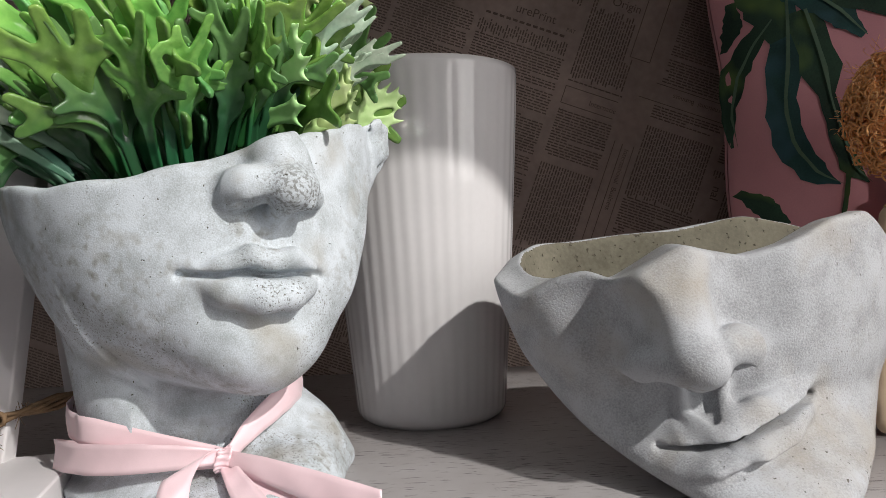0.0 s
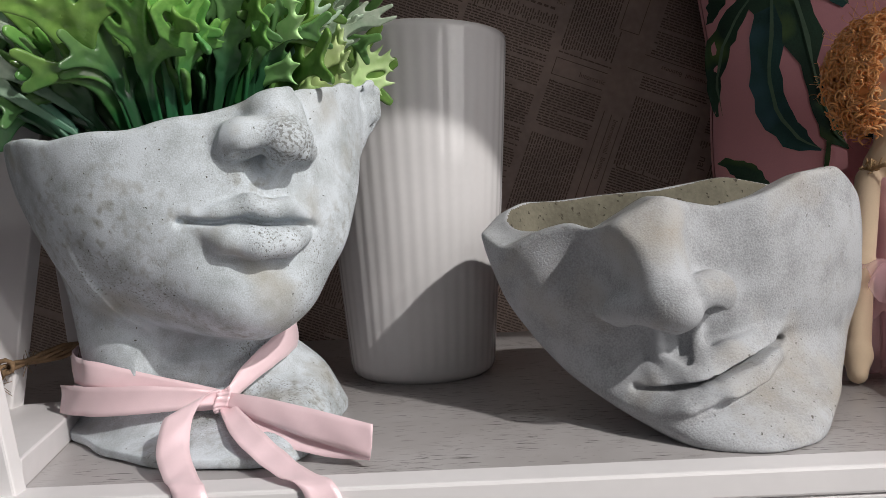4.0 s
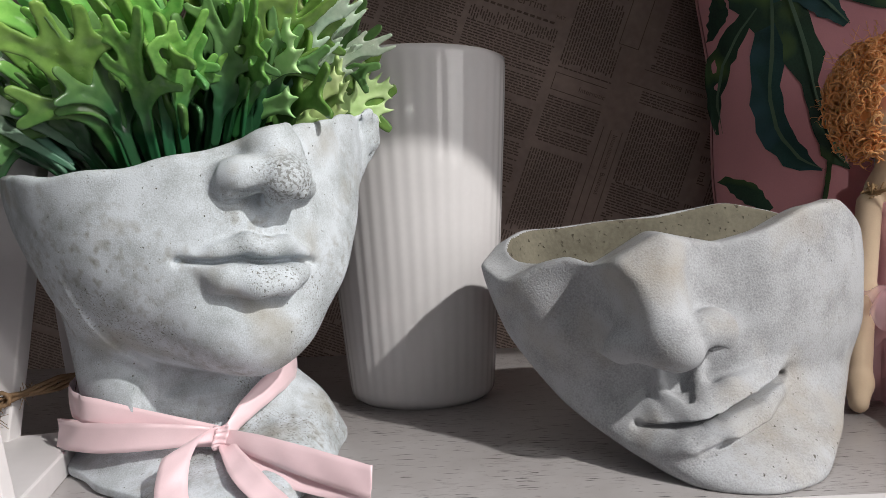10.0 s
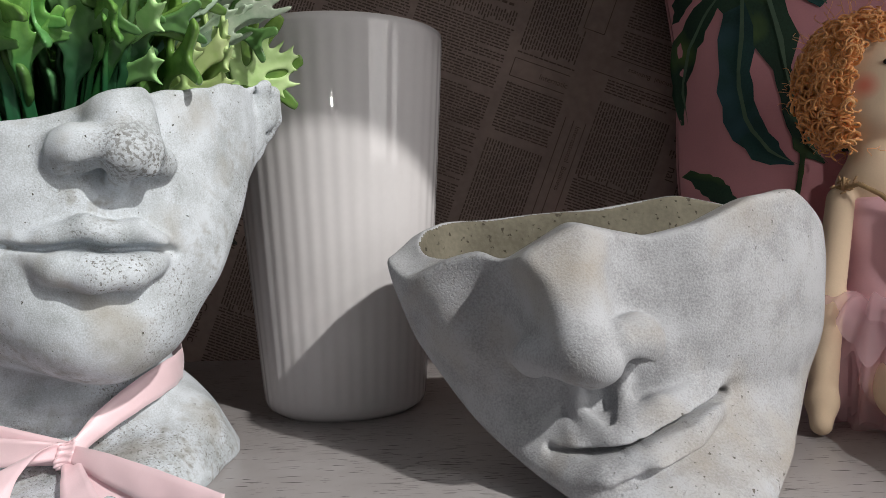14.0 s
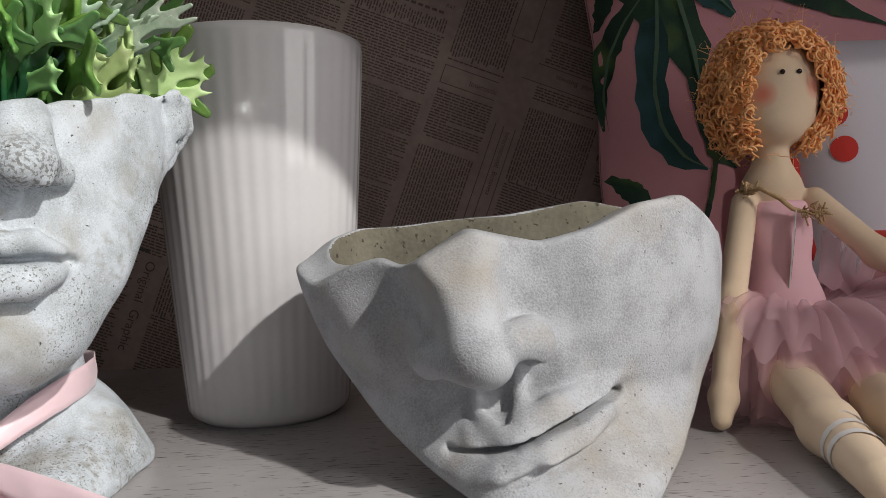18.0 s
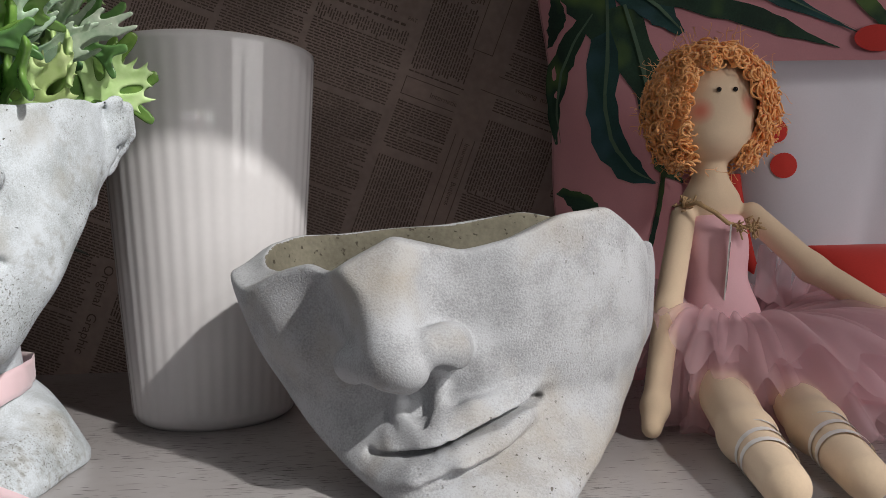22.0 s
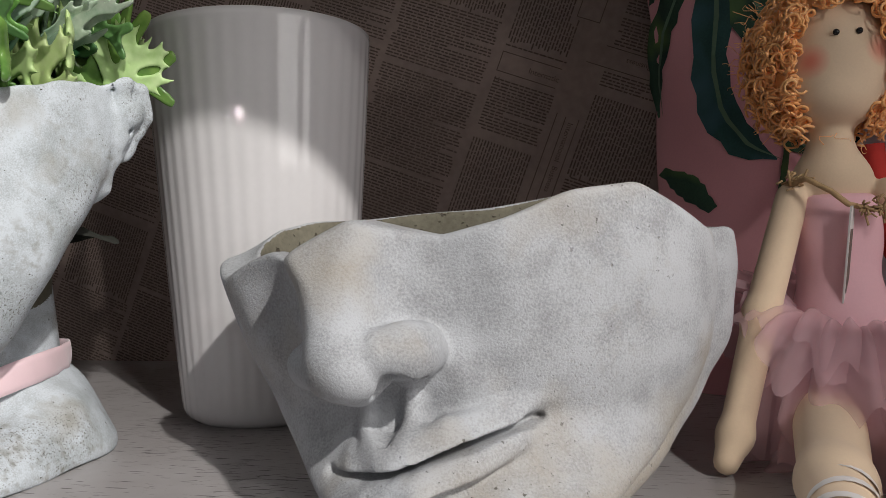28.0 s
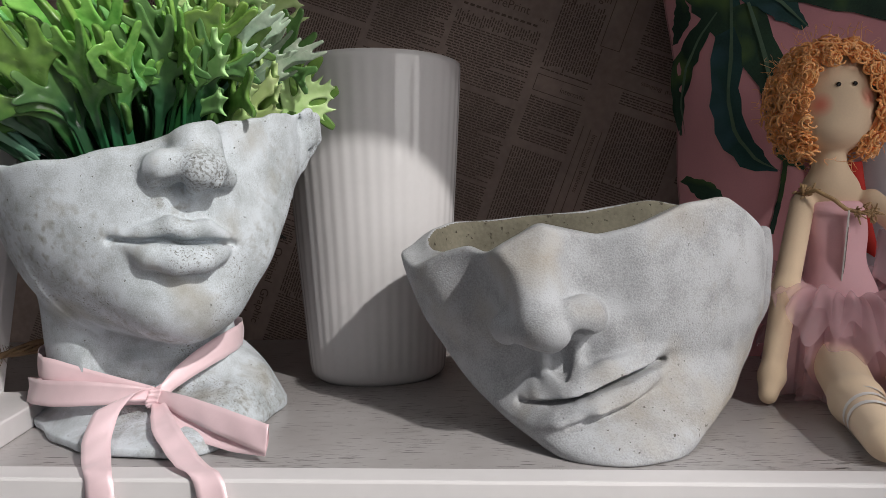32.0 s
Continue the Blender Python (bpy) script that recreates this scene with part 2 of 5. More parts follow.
PRINT_GREEN = speckle(material("printed_green", (0.035, 0.085, 0.05), 0.9, scale=22, fine=700, bump=0.1, color2=(0.012, 0.03, 0.022)), (0.10, 0.17, 0.05), 26, 0.52, 0.72)
PRINT_TEAL = speckle(material("printed_teal", (0.03, 0.10, 0.09), 0.9, scale=20, fine=700, bump=0.1, color2=(0.015, 0.045, 0.045)), (0.05, 0.12, 0.15), 24, 0.5, 0.7)
PRINT_PALE = material("printed_pale_vein", (0.10, 0.17, 0.11), 0.9, var=0.2, bump=0)
RED_CLOTH = material("red_cloth", (0.62, 0.04, 0.03), 0.85, var=0.1, scale=20, fine=900, bump=0.15, depth=0.0005, sheen=0.1)
WHITE_CLOTH = material("white_cloth", (0.62, 0.60, 0.66), 0.9, var=0.05, scale=12, fine=900, bump=0.15, depth=0.0005, sheen=0.1)
SKIN_CLOTH = material("doll_linen", (0.74, 0.57, 0.40), 0.9, var=0.06, scale=20, fine=900, bump=0.25, depth=0.0005, sheen=0.15)
blush(SKIN_CLOTH, (-0.0195, -0.017, 0.2035), 0.0105, (0.72, 0.20, 0.14))
blush(SKIN_CLOTH, (0.0175, -0.018, 0.2075), 0.0105, (0.72, 0.20, 0.14))
PINK_LINEN = material("pink_linen", (0.84, 0.50, 0.55), 0.85, var=0.05, scale=18, fine=900, bump=0.2, depth=0.0005, sheen=0.15)
BLACK_BEAD = material("black_bead", (0.01, 0.01, 0.01), 0.25, bump=0)
HAIR = material("ginger_wool", (1.0, 0.55, 0.22), 0.6, scale=70, fine=600, bump=0.3, color2=(0.95, 0.40, 0.11), sheen=0.4)
TULLE = material("pink_tulle", (0.98, 0.68, 0.74), 0.8, var=0.06, scale=40, fine=2500, bump=0.15, sheen=0.4)
nt, b = grown(TULLE)
out = nt.nodes["Material Output"]
thin, both, clear, sheer = [nt.nodes.new(k) for k in ("ShaderNodeBsdfTranslucent", "ShaderNodeMixShader", "ShaderNodeBsdfTransparent", "ShaderNodeMixShader")]
thin.inputs["Color"].default_value = (0.98, 0.68, 0.74, 1)
both.inputs[0].default_value, sheer.inputs[0].default_value = 0.45, 0.33
nt.links.new(b.outputs[0], both.inputs[1])
nt.links.new(thin.outputs[0], both.inputs[2])
nt.links.new(clear.outputs[0], sheer.inputs[1])
nt.links.new(both.outputs[0], sheer.inputs[2])
nt.links.new(sheer.outputs[0], out.inputs["Surface"])
TWINE = material("jute_twine", (0.19, 0.12, 0.065), 0.9, var=0.3, scale=120, fine=900, bump=0.4)
WHITE_SATIN = material("white_satin", (0.78, 0.76, 0.74), 0.3, var=0.05, scale=40, bump=0.05)
THREAD = material("brown_thread", (0.30, 0.19, 0.10), 0.9, bump=0)
WHITE_CARD = material("white_card", (0.72, 0.70, 0.68), 0.7, var=0.04, bump=0.03)
SATIN = material("pink_satin", (0.92, 0.68, 0.72), 0.40, metal=0.12, spec=0.8, var=0.05, scale=60, fine=2600, bump=0.3, depth=0.0003, sheen=0.3)
SATIN.node_tree.nodes["Principled BSDF"].inputs["Anisotropic"].default_value = 0.5
# dark foot tints: the leaves' own gradient, with shade between them painted in
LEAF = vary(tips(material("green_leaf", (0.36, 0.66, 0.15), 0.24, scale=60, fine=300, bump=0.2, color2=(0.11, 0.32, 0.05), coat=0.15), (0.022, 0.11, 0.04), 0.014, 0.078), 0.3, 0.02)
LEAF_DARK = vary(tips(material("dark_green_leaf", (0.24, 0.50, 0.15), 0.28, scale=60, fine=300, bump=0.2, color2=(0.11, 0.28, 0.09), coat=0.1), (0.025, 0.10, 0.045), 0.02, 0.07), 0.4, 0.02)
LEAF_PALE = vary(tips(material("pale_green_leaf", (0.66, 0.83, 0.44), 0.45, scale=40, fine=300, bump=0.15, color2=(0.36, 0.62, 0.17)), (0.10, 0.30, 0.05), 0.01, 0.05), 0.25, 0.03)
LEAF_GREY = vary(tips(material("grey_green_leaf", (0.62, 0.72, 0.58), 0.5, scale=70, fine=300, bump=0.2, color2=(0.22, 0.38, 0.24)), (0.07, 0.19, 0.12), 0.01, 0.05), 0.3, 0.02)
DOLL_TWINE = material("pale_jute_twine", (0.44, 0.29, 0.15), 0.9, var=0.3, scale=120, fine=900, bump=0.4)
DARK_SOIL = material("dark_soil", (0.02, 0.022, 0.015), 0.95, var=0.4, scale=200, bump=0.6)
FLOOR_TILE = material("shop_floor", (0.42, 0.40, 0.38), 0.4, var=0.1, scale=3, bump=0.05)
SHOP_WALL = material("shop_wall", (0.60, 0.58, 0.56), 0.8, var=0.05, scale=3, bump=0.05)


# ---- mesh helpers ----


class Shape:
    """Gathers vertices and faces of several materials into one mesh."""

    def __init__(self):
        self.v, self.f, self.m = [], [], []

    def add(self, verts, faces, mat=0):
        n = len(self.v)
        self.v.extend(tuple(map(float, p)) for p in verts)
        self.f.extend(tuple(int(i) + n for i in q) for q in faces)
        self.m.extend([mat] * len(faces))
        return self

    def box(self, lo, hi, mat=0):
        x0, y0, z0 = lo
        x1, y1, z1 = hi
        v = [(x, y, z) for z in (z0, z1) for y in (y0, y1) for x in (x0, x1)]
        return self.add(v, [(0, 2, 3, 1), (4, 5, 7, 6), (0, 1, 5, 4), (2, 6, 7, 3), (0, 4, 6, 2), (1, 3, 7, 5)], mat)

    def grid(self, rows, mat=0, closed=False):
        """A sheet through rows of points; closed joins each row's ends."""
        nr, nc = len(rows), len(rows[0])
        faces = []
        for i in range(nr - 1):
            for j in range(nc if closed else nc - 1):
                k = (j + 1) % nc
                faces.append((i * nc + j, i * nc + k, (i + 1) * nc + k, (i + 1) * nc + j))
        return self.add([p for r in rows for p in r], faces, mat)

    def tube(self, pts, radii, n=8, mat=0, flat=1.0):
        """A round rod along pts."""
        pts = [Vector(p) for p in pts]
        if not hasattr(radii, "__len__"):
            radii = [radii] * len(pts)
        rows, side = [], None
        for i, p in enumerate(pts):
            d = (pts[min(i + 1, len(pts) - 1)] - pts[max(i - 1, 0)]).normalized()
            if side is None:
                side = d.orthogonal().normalized()
            side = (side - d * side.dot(d)).normalized()
            up = d.cross(side)
            rows.append([p + (side * math.cos(a) + up * math.sin(a) * flat) * radii[i] for a in [2 * math.pi * k / n for k in range(n)]])
        self.grid(rows, mat, True)
        m = len(self.v)
        self.f.append(tuple(range(m - n, m)))
        self.f.append(tuple(range(m - n * len(pts) + n - 1, m - n * len(pts) - 1, -1)))
        self.m.extend([mat, mat])
        return self

    def mesh(self, name, mats, smooth=True):
        me = bpy.data.meshes.new(name)
        me.from_pydata(self.v, [], self.f)
        for m in mats:
            me.materials.append(m)
        me.polygons.foreach_set("material_index", self.m)
        if smooth:
            me.polygons.foreach_set("use_smooth", [True] * len(self.f))
        me.update()
        return me


def part(name, shape, mats, parent, label="", smooth=True):
    ob = new(name, shape.mesh(name, mats if isinstance(mats, (list, tuple)) else [mats], smooth))
    ob.parent = parent
    return tagged(ob, label) if label else ob


def thing(name, shape, mats, label, category, kind="", group="", smooth=True):
    ob = new(name, shape.mesh(name, mats if isinstance(mats, (list, tuple)) else [mats], smooth) if shape else None)
    return tagged(ob, label, category, group, kind)


def bevel(ob, width, segments=2, angle=40):
    b = ob.modifiers.new("bevel", "BEVEL")
    b.width, b.segments, b.limit_method, b.angle_limit = width, segments, "ANGLE", radians(angle)
    return ob


# ---- solid fields ----


def smin(a, b, k):
    h = np.clip(0.5 + 0.5 * (b - a) / k, 0, 1)
    return b + (a - b) * h - k * h * (1 - h)


def smax(a, b, k):
    return -smin(-a, -b, k)


def ball(P, c, r):
    q = [(P[i] - c[i]) / r[i] for i in range(3)]
    k0 = np.sqrt(q[0] ** 2 + q[1] ** 2 + q[2] ** 2)
    k1 = np.sqrt(sum((q[i] / r[i]) ** 2 for i in range(3))) + 1e-9
    return k0 * (k0 - 1) / k1


def rod(P, a, b, ra, rb):
    ba = [b[i] - a[i] for i in range(3)]
    pa = [P[i] - a[i] for i in range(3)]
    h = np.clip(sum(pa[i] * ba[i] for i in range(3)) / sum(c * c for c in ba), 0, 1)
    return np.sqrt(sum((pa[i] - ba[i] * h) ** 2 for i in range(3))) - (ra + (rb - ra) * h)


def flow(t, ts, vs, soft=0.006):
    """Interpolates with rounded corners."""
    g = np.linspace(ts[0] - 0.05, ts[-1] + 0.05, 600)
    h = np.interp(g, ts, vs)
    n = max(1, int(3 * soft / (g[1] - g[0])))
    w = np.exp(-0.5 * (np.arange(-n, n + 1) * (g[1] - g[0]) / soft) ** 2)
    h = np.convolve(np.pad(h, n, mode="edge"), w / w.sum(), mode="valid")
    return np.interp(t, g, h)


def surface(field, lo, hi, step):
    """The zero surface of a field, as vertices and quads."""
    axes = [np.arange(lo[i], hi[i] + step, step, dtype=np.float32) for i in range(3)]
    P = np.meshgrid(*axes, indexing="ij")
    V = field(P).astype(np.float32)
    inside = V < 0
    nx, ny, nz = V.shape
    acc = np.zeros((nx - 1, ny - 1, nz - 1, 3), np.float32)
    cnt = np.zeros((nx - 1, ny - 1, nz - 1), np.float32)
    crossings = []
    for ax in range(3):
        a = [slice(None)] * 3
        b = [slice(None)] * 3
        a[ax], b[ax] = slice(0, -1), slice(1, None)
        a, b = tuple(a), tuple(b)
        cross = inside[a] != inside[b]
        idx = np.argwhere(cross)
        t = V[a][cross] / (V[a][cross] - V[b][cross])
        pos = idx.astype(np.float32)
        pos[:, ax] += t
        crossings.append((idx, inside[a][cross]))
        o1, o2 = [i for i in range(3) if i != ax]
        for d1 in (0, -1):
            for d2 in (0, -1):
                c = idx.copy()
                c[:, o1] += d1
                c[:, o2] += d2
                ok = (c >= 0).all(1) & (c[:, 0] < nx - 1) & (c[:, 1] < ny - 1) & (c[:, 2] < nz - 1)
                np.add.at(acc, tuple(c[ok].T), pos[ok])
                np.add.at(cnt, tuple(c[ok].T), 1)
    cells = np.argwhere(cnt > 0)
    number = -np.ones(cnt.shape, np.int64)
    number[tuple(cells.T)] = np.arange(len(cells))
    verts = acc[tuple(cells.T)] / cnt[tuple(cells.T)][:, None] * step + np.array(lo, np.float32)
    quads = []
    for ax, (idx, start_in) in enumerate(crossings):
        o1, o2 = (ax + 1) % 3, (ax + 2) % 3
        ok = (idx[:, o1] > 0) & (idx[:, o2] > 0) & (idx[:, o1] < V.shape[o1] - 1) & (idx[:, o2] < V.shape[o2] - 1)
        idx, flip = idx[ok], start_in[ok]
        corner = []
        for d1, d2 in ((-1, -1), (0, -1), (0, 0), (-1, 0)):
            c = idx.copy()
            c[:, o1] += d1
            c[:, o2] += d2
            corner.append(number[tuple(c.T)])
        q = np.stack(corner, 1)
        q[~flip] = q[~flip][:, ::-1]
        quads.append(q)
    return verts, np.concatenate(quads)


def solid_mesh(name, field, lo, hi, step, mats, inside=None):
    v, q = surface(field, lo, hi, step)
    me = bpy.data.meshes.new(name)
    me.vertices.add(len(v))
    me.vertices.foreach_set("co", v.ravel())
    me.loops.add(q.size)
    me.loops.foreach_set("vertex_index", q.ravel().astype(np.int32))
    me.polygons.add(len(q))
    me.polygons.foreach_set("loop_start", np.arange(0, q.size, 4, dtype=np.int32))
    me.polygons.foreach_set("use_smooth", np.ones(len(q), bool))
    for m in mats:
        me.materials.append(m)
    if inside:
        c = v[q].mean(1)
        me.polygons.foreach_set("material_index", inside([c[:, 0], c[:, 1], c[:, 2]]).astype(np.int32))
    me.update(calc_edges=True)
    me.validate()
    return me


# ---- shelf unit ----
s = Shape().box((-0.75, 0.4175, -0.03), (1.2, 0.862, 0.0))
thing("shelf_floor", s, SHELF_PAINT, "white painted shelf board with dark worn scratches", "shelf", "structure", smooth=False)
s = Shape().box((-0.75, 0.3965, -0.0115), (1.2, 0.4165, 0.0012))
bevel(thing("shelf_lip", s, WHITE_PAINT, "white painted strip along the shelf's front edge", "shelf lip", "structure", smooth=False), 0.0015)
s = Shape().box((-0.75, 0.398, -0.06), (1.2, 0.4160, -0.0120))
bevel(thing("shelf_front", s, WHITE_PAINT, "white painted front board below the shelf's edge strip", "shelf front", "structure", smooth=False), 0.0012)
s = Shape().box((-0.78, 0.862, -0.06), (1.23, 0.89, 0.78))
wall = thing("wall_back", s, PAPER, "back wall papered with brown newspaper print", "wall", "structure", smooth=False)
s = Shape().box((-0.78, EDGE, 0.40), (1.23, 0.862, 0.425))
thing("shelf_above", s, WHITE_PAINT, "white painted shelf board above", "shelf", "structure", smooth=False)
s = Shape().box((-0.78, 0.37, -0.06), (-0.75, 0.862, 0.40))
thing("shelf_side", s, WHITE_PAINT, "white painted side board of the shelf unit", "shelf side", "structure", smooth=False)
s = Shape().box((-3, -3.2, -1.0), (3, 0.9, -0.98))
thing("floor", s, FLOOR_TILE, "grey shop floor", "floor", "structure", smooth=False)
s = Shape().box((-3, -3.25, -1.0), (3, -3.2, 1.9))
thing("wall_front", s, SHOP_WALL, "plain pale shop wall across the aisle", "wall", "structure", smooth=False)

# ---- newspaper print on the back wall ----
WALL_Y, LEAN_TEXT = 0.862, radians(-21)
UX, UZ = math.cos(LEAN_TEXT), math.sin(LEAN_TEXT)


def on_wall(u, v, lift=0.0004):
    return (u * UX - v * UZ, WALL_Y - lift, u * UZ + v * UX)


def mark(shape, u0, v0, u1, v1, lift=0.0004):
    return shape.add([on_wall(u0, v0, lift), on_wall(u1, v0, lift), on_wall(u1, v1, lift), on_wall(u0, v1, lift)], [(0, 1, 2, 3)])


def word(text, u, v, size, turn=0.0):
    cu = bpy.data.curves.new("printed_word", "FONT")
    cu.body, cu.size = text, size
    tmp = new("tmp", cu)
    me = bpy.data.meshes.new_from_object(tmp.evaluated_get(bpy.context.evaluated_depsgraph_get()))
    bpy.data.objects.remove(tmp)
    me.materials.clear()
    me.materials.append(INK)
    ob = new("printed_word", me)
    ob.parent = wall
    p = on_wall(u, v, 0.0006)
    ob.matrix_local = Matrix.Translation(p) @ pose(0, 0, 0, 90, 0, 0) @ pose(0, 0, 0, 0, 0, math.degrees(LEAN_TEXT) + turn)
    return tagged(ob, "dark printed word")


KEEP_FREE = ((-0.10, 0.362, 0.030, 0.400), (0.040, 0.408, 0.086, 0.44), (0.084, 0.366, 0.112, 0.46), (0.030, 0.297, 0.092, 0.324), (0.104, 0.331, 0.24, 0.354), (0.094, 0.14, 0.124, 0.284), (0.205, 0.235, 0.222, 0.275), (-0.186, -0.10, -0.164, 0.05), (-0.30, 0.17, -0.19, 0.21), (-0.02, 0.10, 0.09, 0.122), (0.14, 0.18, 0.20, 0.20))
rng = random.Random(8)
ink = Shape()
columns = ((-0.42, -0.33, 0), (-0.325, -0.245, 0), (-0.24, -0.163, 0), (-0.158, -0.078, 0), (-0.072, 0.024, 0), (0.034, 0.092, 0), (0.126, 0.20, 0), (0.206, 0.29, 0), (0.295, 0.37, 0))
for ci, (u0, u1, _) in enumerate(columns):
    v = 0.50
    while v > -0.16:
        upright = rng.random() < 0.32
        height = rng.uniform(0.045, 0.10)
        if upright:
            # lines that run up the paper
            u = u0
            while u < u1 - 0.002:
                w = v
                while w > v - height:
                    ln = rng.uniform(0.002, 0.008)
                    if not any(a < u + 0.002 and u < c and b < w and w - ln < d for a, b, c, d in KEEP_FREE):
                        mark(ink, u, w - ln, u + 0.00135, w)
                    w -= ln + 0.0011
                u += 0.0029
        else:
            w = v
            while w > v - height:
                u = u0 + (0.004 if rng.random() < 0.12 else 0)
                end = u1 if rng.random() > 0.1 else u1 - rng.uniform(0.01, 0.04)
                while u < end - 0.002:
                    ln = min(rng.uniform(0.002, 0.008), end - u)
                    if not any(a < u + ln and u < c and b < w + 0.0014 and w < d for a, b, c, d in KEEP_FREE):
                        mark(ink, u, w, u + ln, w + 0.00135)
                    u += ln + 0.0011
                w -= 0.0029
        v -= height + rng.uniform(0.004, 0.009)
# frames and rules
for u0, v0, u1, v1 in ((0.034, 0.3015, 0.09, 0.3023), (0.034, 0.3195, 0.09, 0.3203), (0.0336, 0.3015, 0.0344, 0.3203), (0.0865, 0.368, 0.0873, 0.46), (0.1075, 0.368, 0.1083, 0.46), (0.0865, 0.368, 0.1083, 0.3688), (0.108, 0.3325, 0.24, 0.3333), (0.121, 0.3510, 0.24, 0.3518), (0.099, 0.14, 0.0998, 0.282), (0.1075, 0.14, 0.1083, 0.281), (0.1195, 0.15, 0.1203, 0.282), (-0.02, 0.1015, 0.09, 0.1023), (-0.02, 0.119, 0.09, 0.1198), (-0.30, 0.172, -0.19, 0.1728), (-0.30, 0.207, -0.19, 0.2078)):
    mark(ink, u0, v0, u1, v1, 0.0005)
for u in range(12):
    mark(ink, -0.068 + u * 0.0072, 0.3655, -0.063 + u * 0.0072, 0.3680, 0.0005)
printed = part("newspaper_print", ink, INK, wall, "dense dark printed columns", smooth=False)
tagged(printed, kind="stuff")
word("urePrint", -0.040, 0.3755, 0.013)
word("PAT.", 0.016, 0.3725, 0.0055)
word("Origin", 0.052, 0.413, 0.012)
word("Internatic", 0.062, 0.3075, 0.0075)
word("M", 0.034, 0.2915, 0.007)
word("A", 0.042, 0.3995, 0.007)
word("International  Business", 0.203, 0.3455, 0.0068, 180)
word("International  Business", 0.1115, 0.277, 0.0072, -90)
word("nal", 0.210, 0.270, 0.013, -90)
word("Original  Graphic", -0.178, 0.045, 0.013, -90)

# ---- ribbed vase ----
rows = []
for i in range(61):
    u = i / 60
    z = 0.256 * u
    r0 = 0.0555 + 0.0195 * u + 0.001 * math.sin(u * 3.1)
    if u < 0.03:
        r0 -= 0.006 * (1 - u / 0.03) ** 2
    ribs = min(1, u / 0.06) * min(1, (1 - u) / 0.06)
    rows.append([((r0 + 0.00017 * ribs * math.cos(44 * a + 0.5 * math.sin(5 * u + 2 * a))) * math.cos(a), (r0 + 0.00017 * ribs * math.cos(44 * a + 0.5 * math.sin(5 * u + 2 * a))) * math.sin(a), z) for a in [2 * math.pi * k / 352 for k in range(352)]])
inner = [[((0.0718 - 0.017 * v) * math.cos(2 * math.pi * k / 352), (0.0718 - 0.017 * v) * math.sin(2 * math.pi * k / 352), 0.256 - 0.244 * v) for k in range(352)] for v in (0, 0.01, 0.3, 0.6, 1.0)]
s = Shape().grid(rows + inner, 0, True)
s.f.append(tuple(range(351, -1, -1)))
s.m.append(0)
n = len(s.v)
s.f.append(tuple(range(n - 352, n)))
s.m.append(0)
vase = thing("vase", s, GLAZE, "tall white glazed ceramic vase with fine vertical ribs", "vase")
vase.matrix_world = pose(0.0, 0.662, 0.0)


# ---- planters ----


def chain(Q, pts):
    """A row of tapered rods through (right, out, up, radius)."""
    if len(pts) == 1:
        c = pts[0]
        return np.sqrt((Q[0] - c[0]) ** 2 + (Q[1] - c[1]) ** 2 + (Q[2] - c[2]) ** 2) - c[3]
    body = None
    for a, b in zip(pts, pts[1:]):
        seg = rod(Q, a[:3], b[:3], a[3], b[3])
        body = seg if body is None else smin(body, seg, 0.3 * min(a[3], b[3]) + 0.0008)
    return body


def swell(Q, d, soft, *pts):
    return smin(d, chain(Q, pts), soft)


def carve(Q, d, soft, *pts):
    return smax(d, -chain(Q, pts), soft)


def slit(Q, d, soft, *pts):
    """A narrow cut, deeper than it is wide."""
    flat = [Q[0], np.minimum(Q[1], pts[0][1]) * 0.3, Q[2]]
    return smax(d, -chain(flat, [(p[0], p[1] * 0.3, p[2], p[3]) for p in pts]), soft)


def on_skin(right, up, out, d, face):
    """Runs a face over the skin: right and up along it, d out from it."""
    near = (d < 0.034) & (d > -0.014) & out
    q = [right[near], d[near], up[near]]
    d = d.copy()
    d[near] = face(q, d[near])
    return d


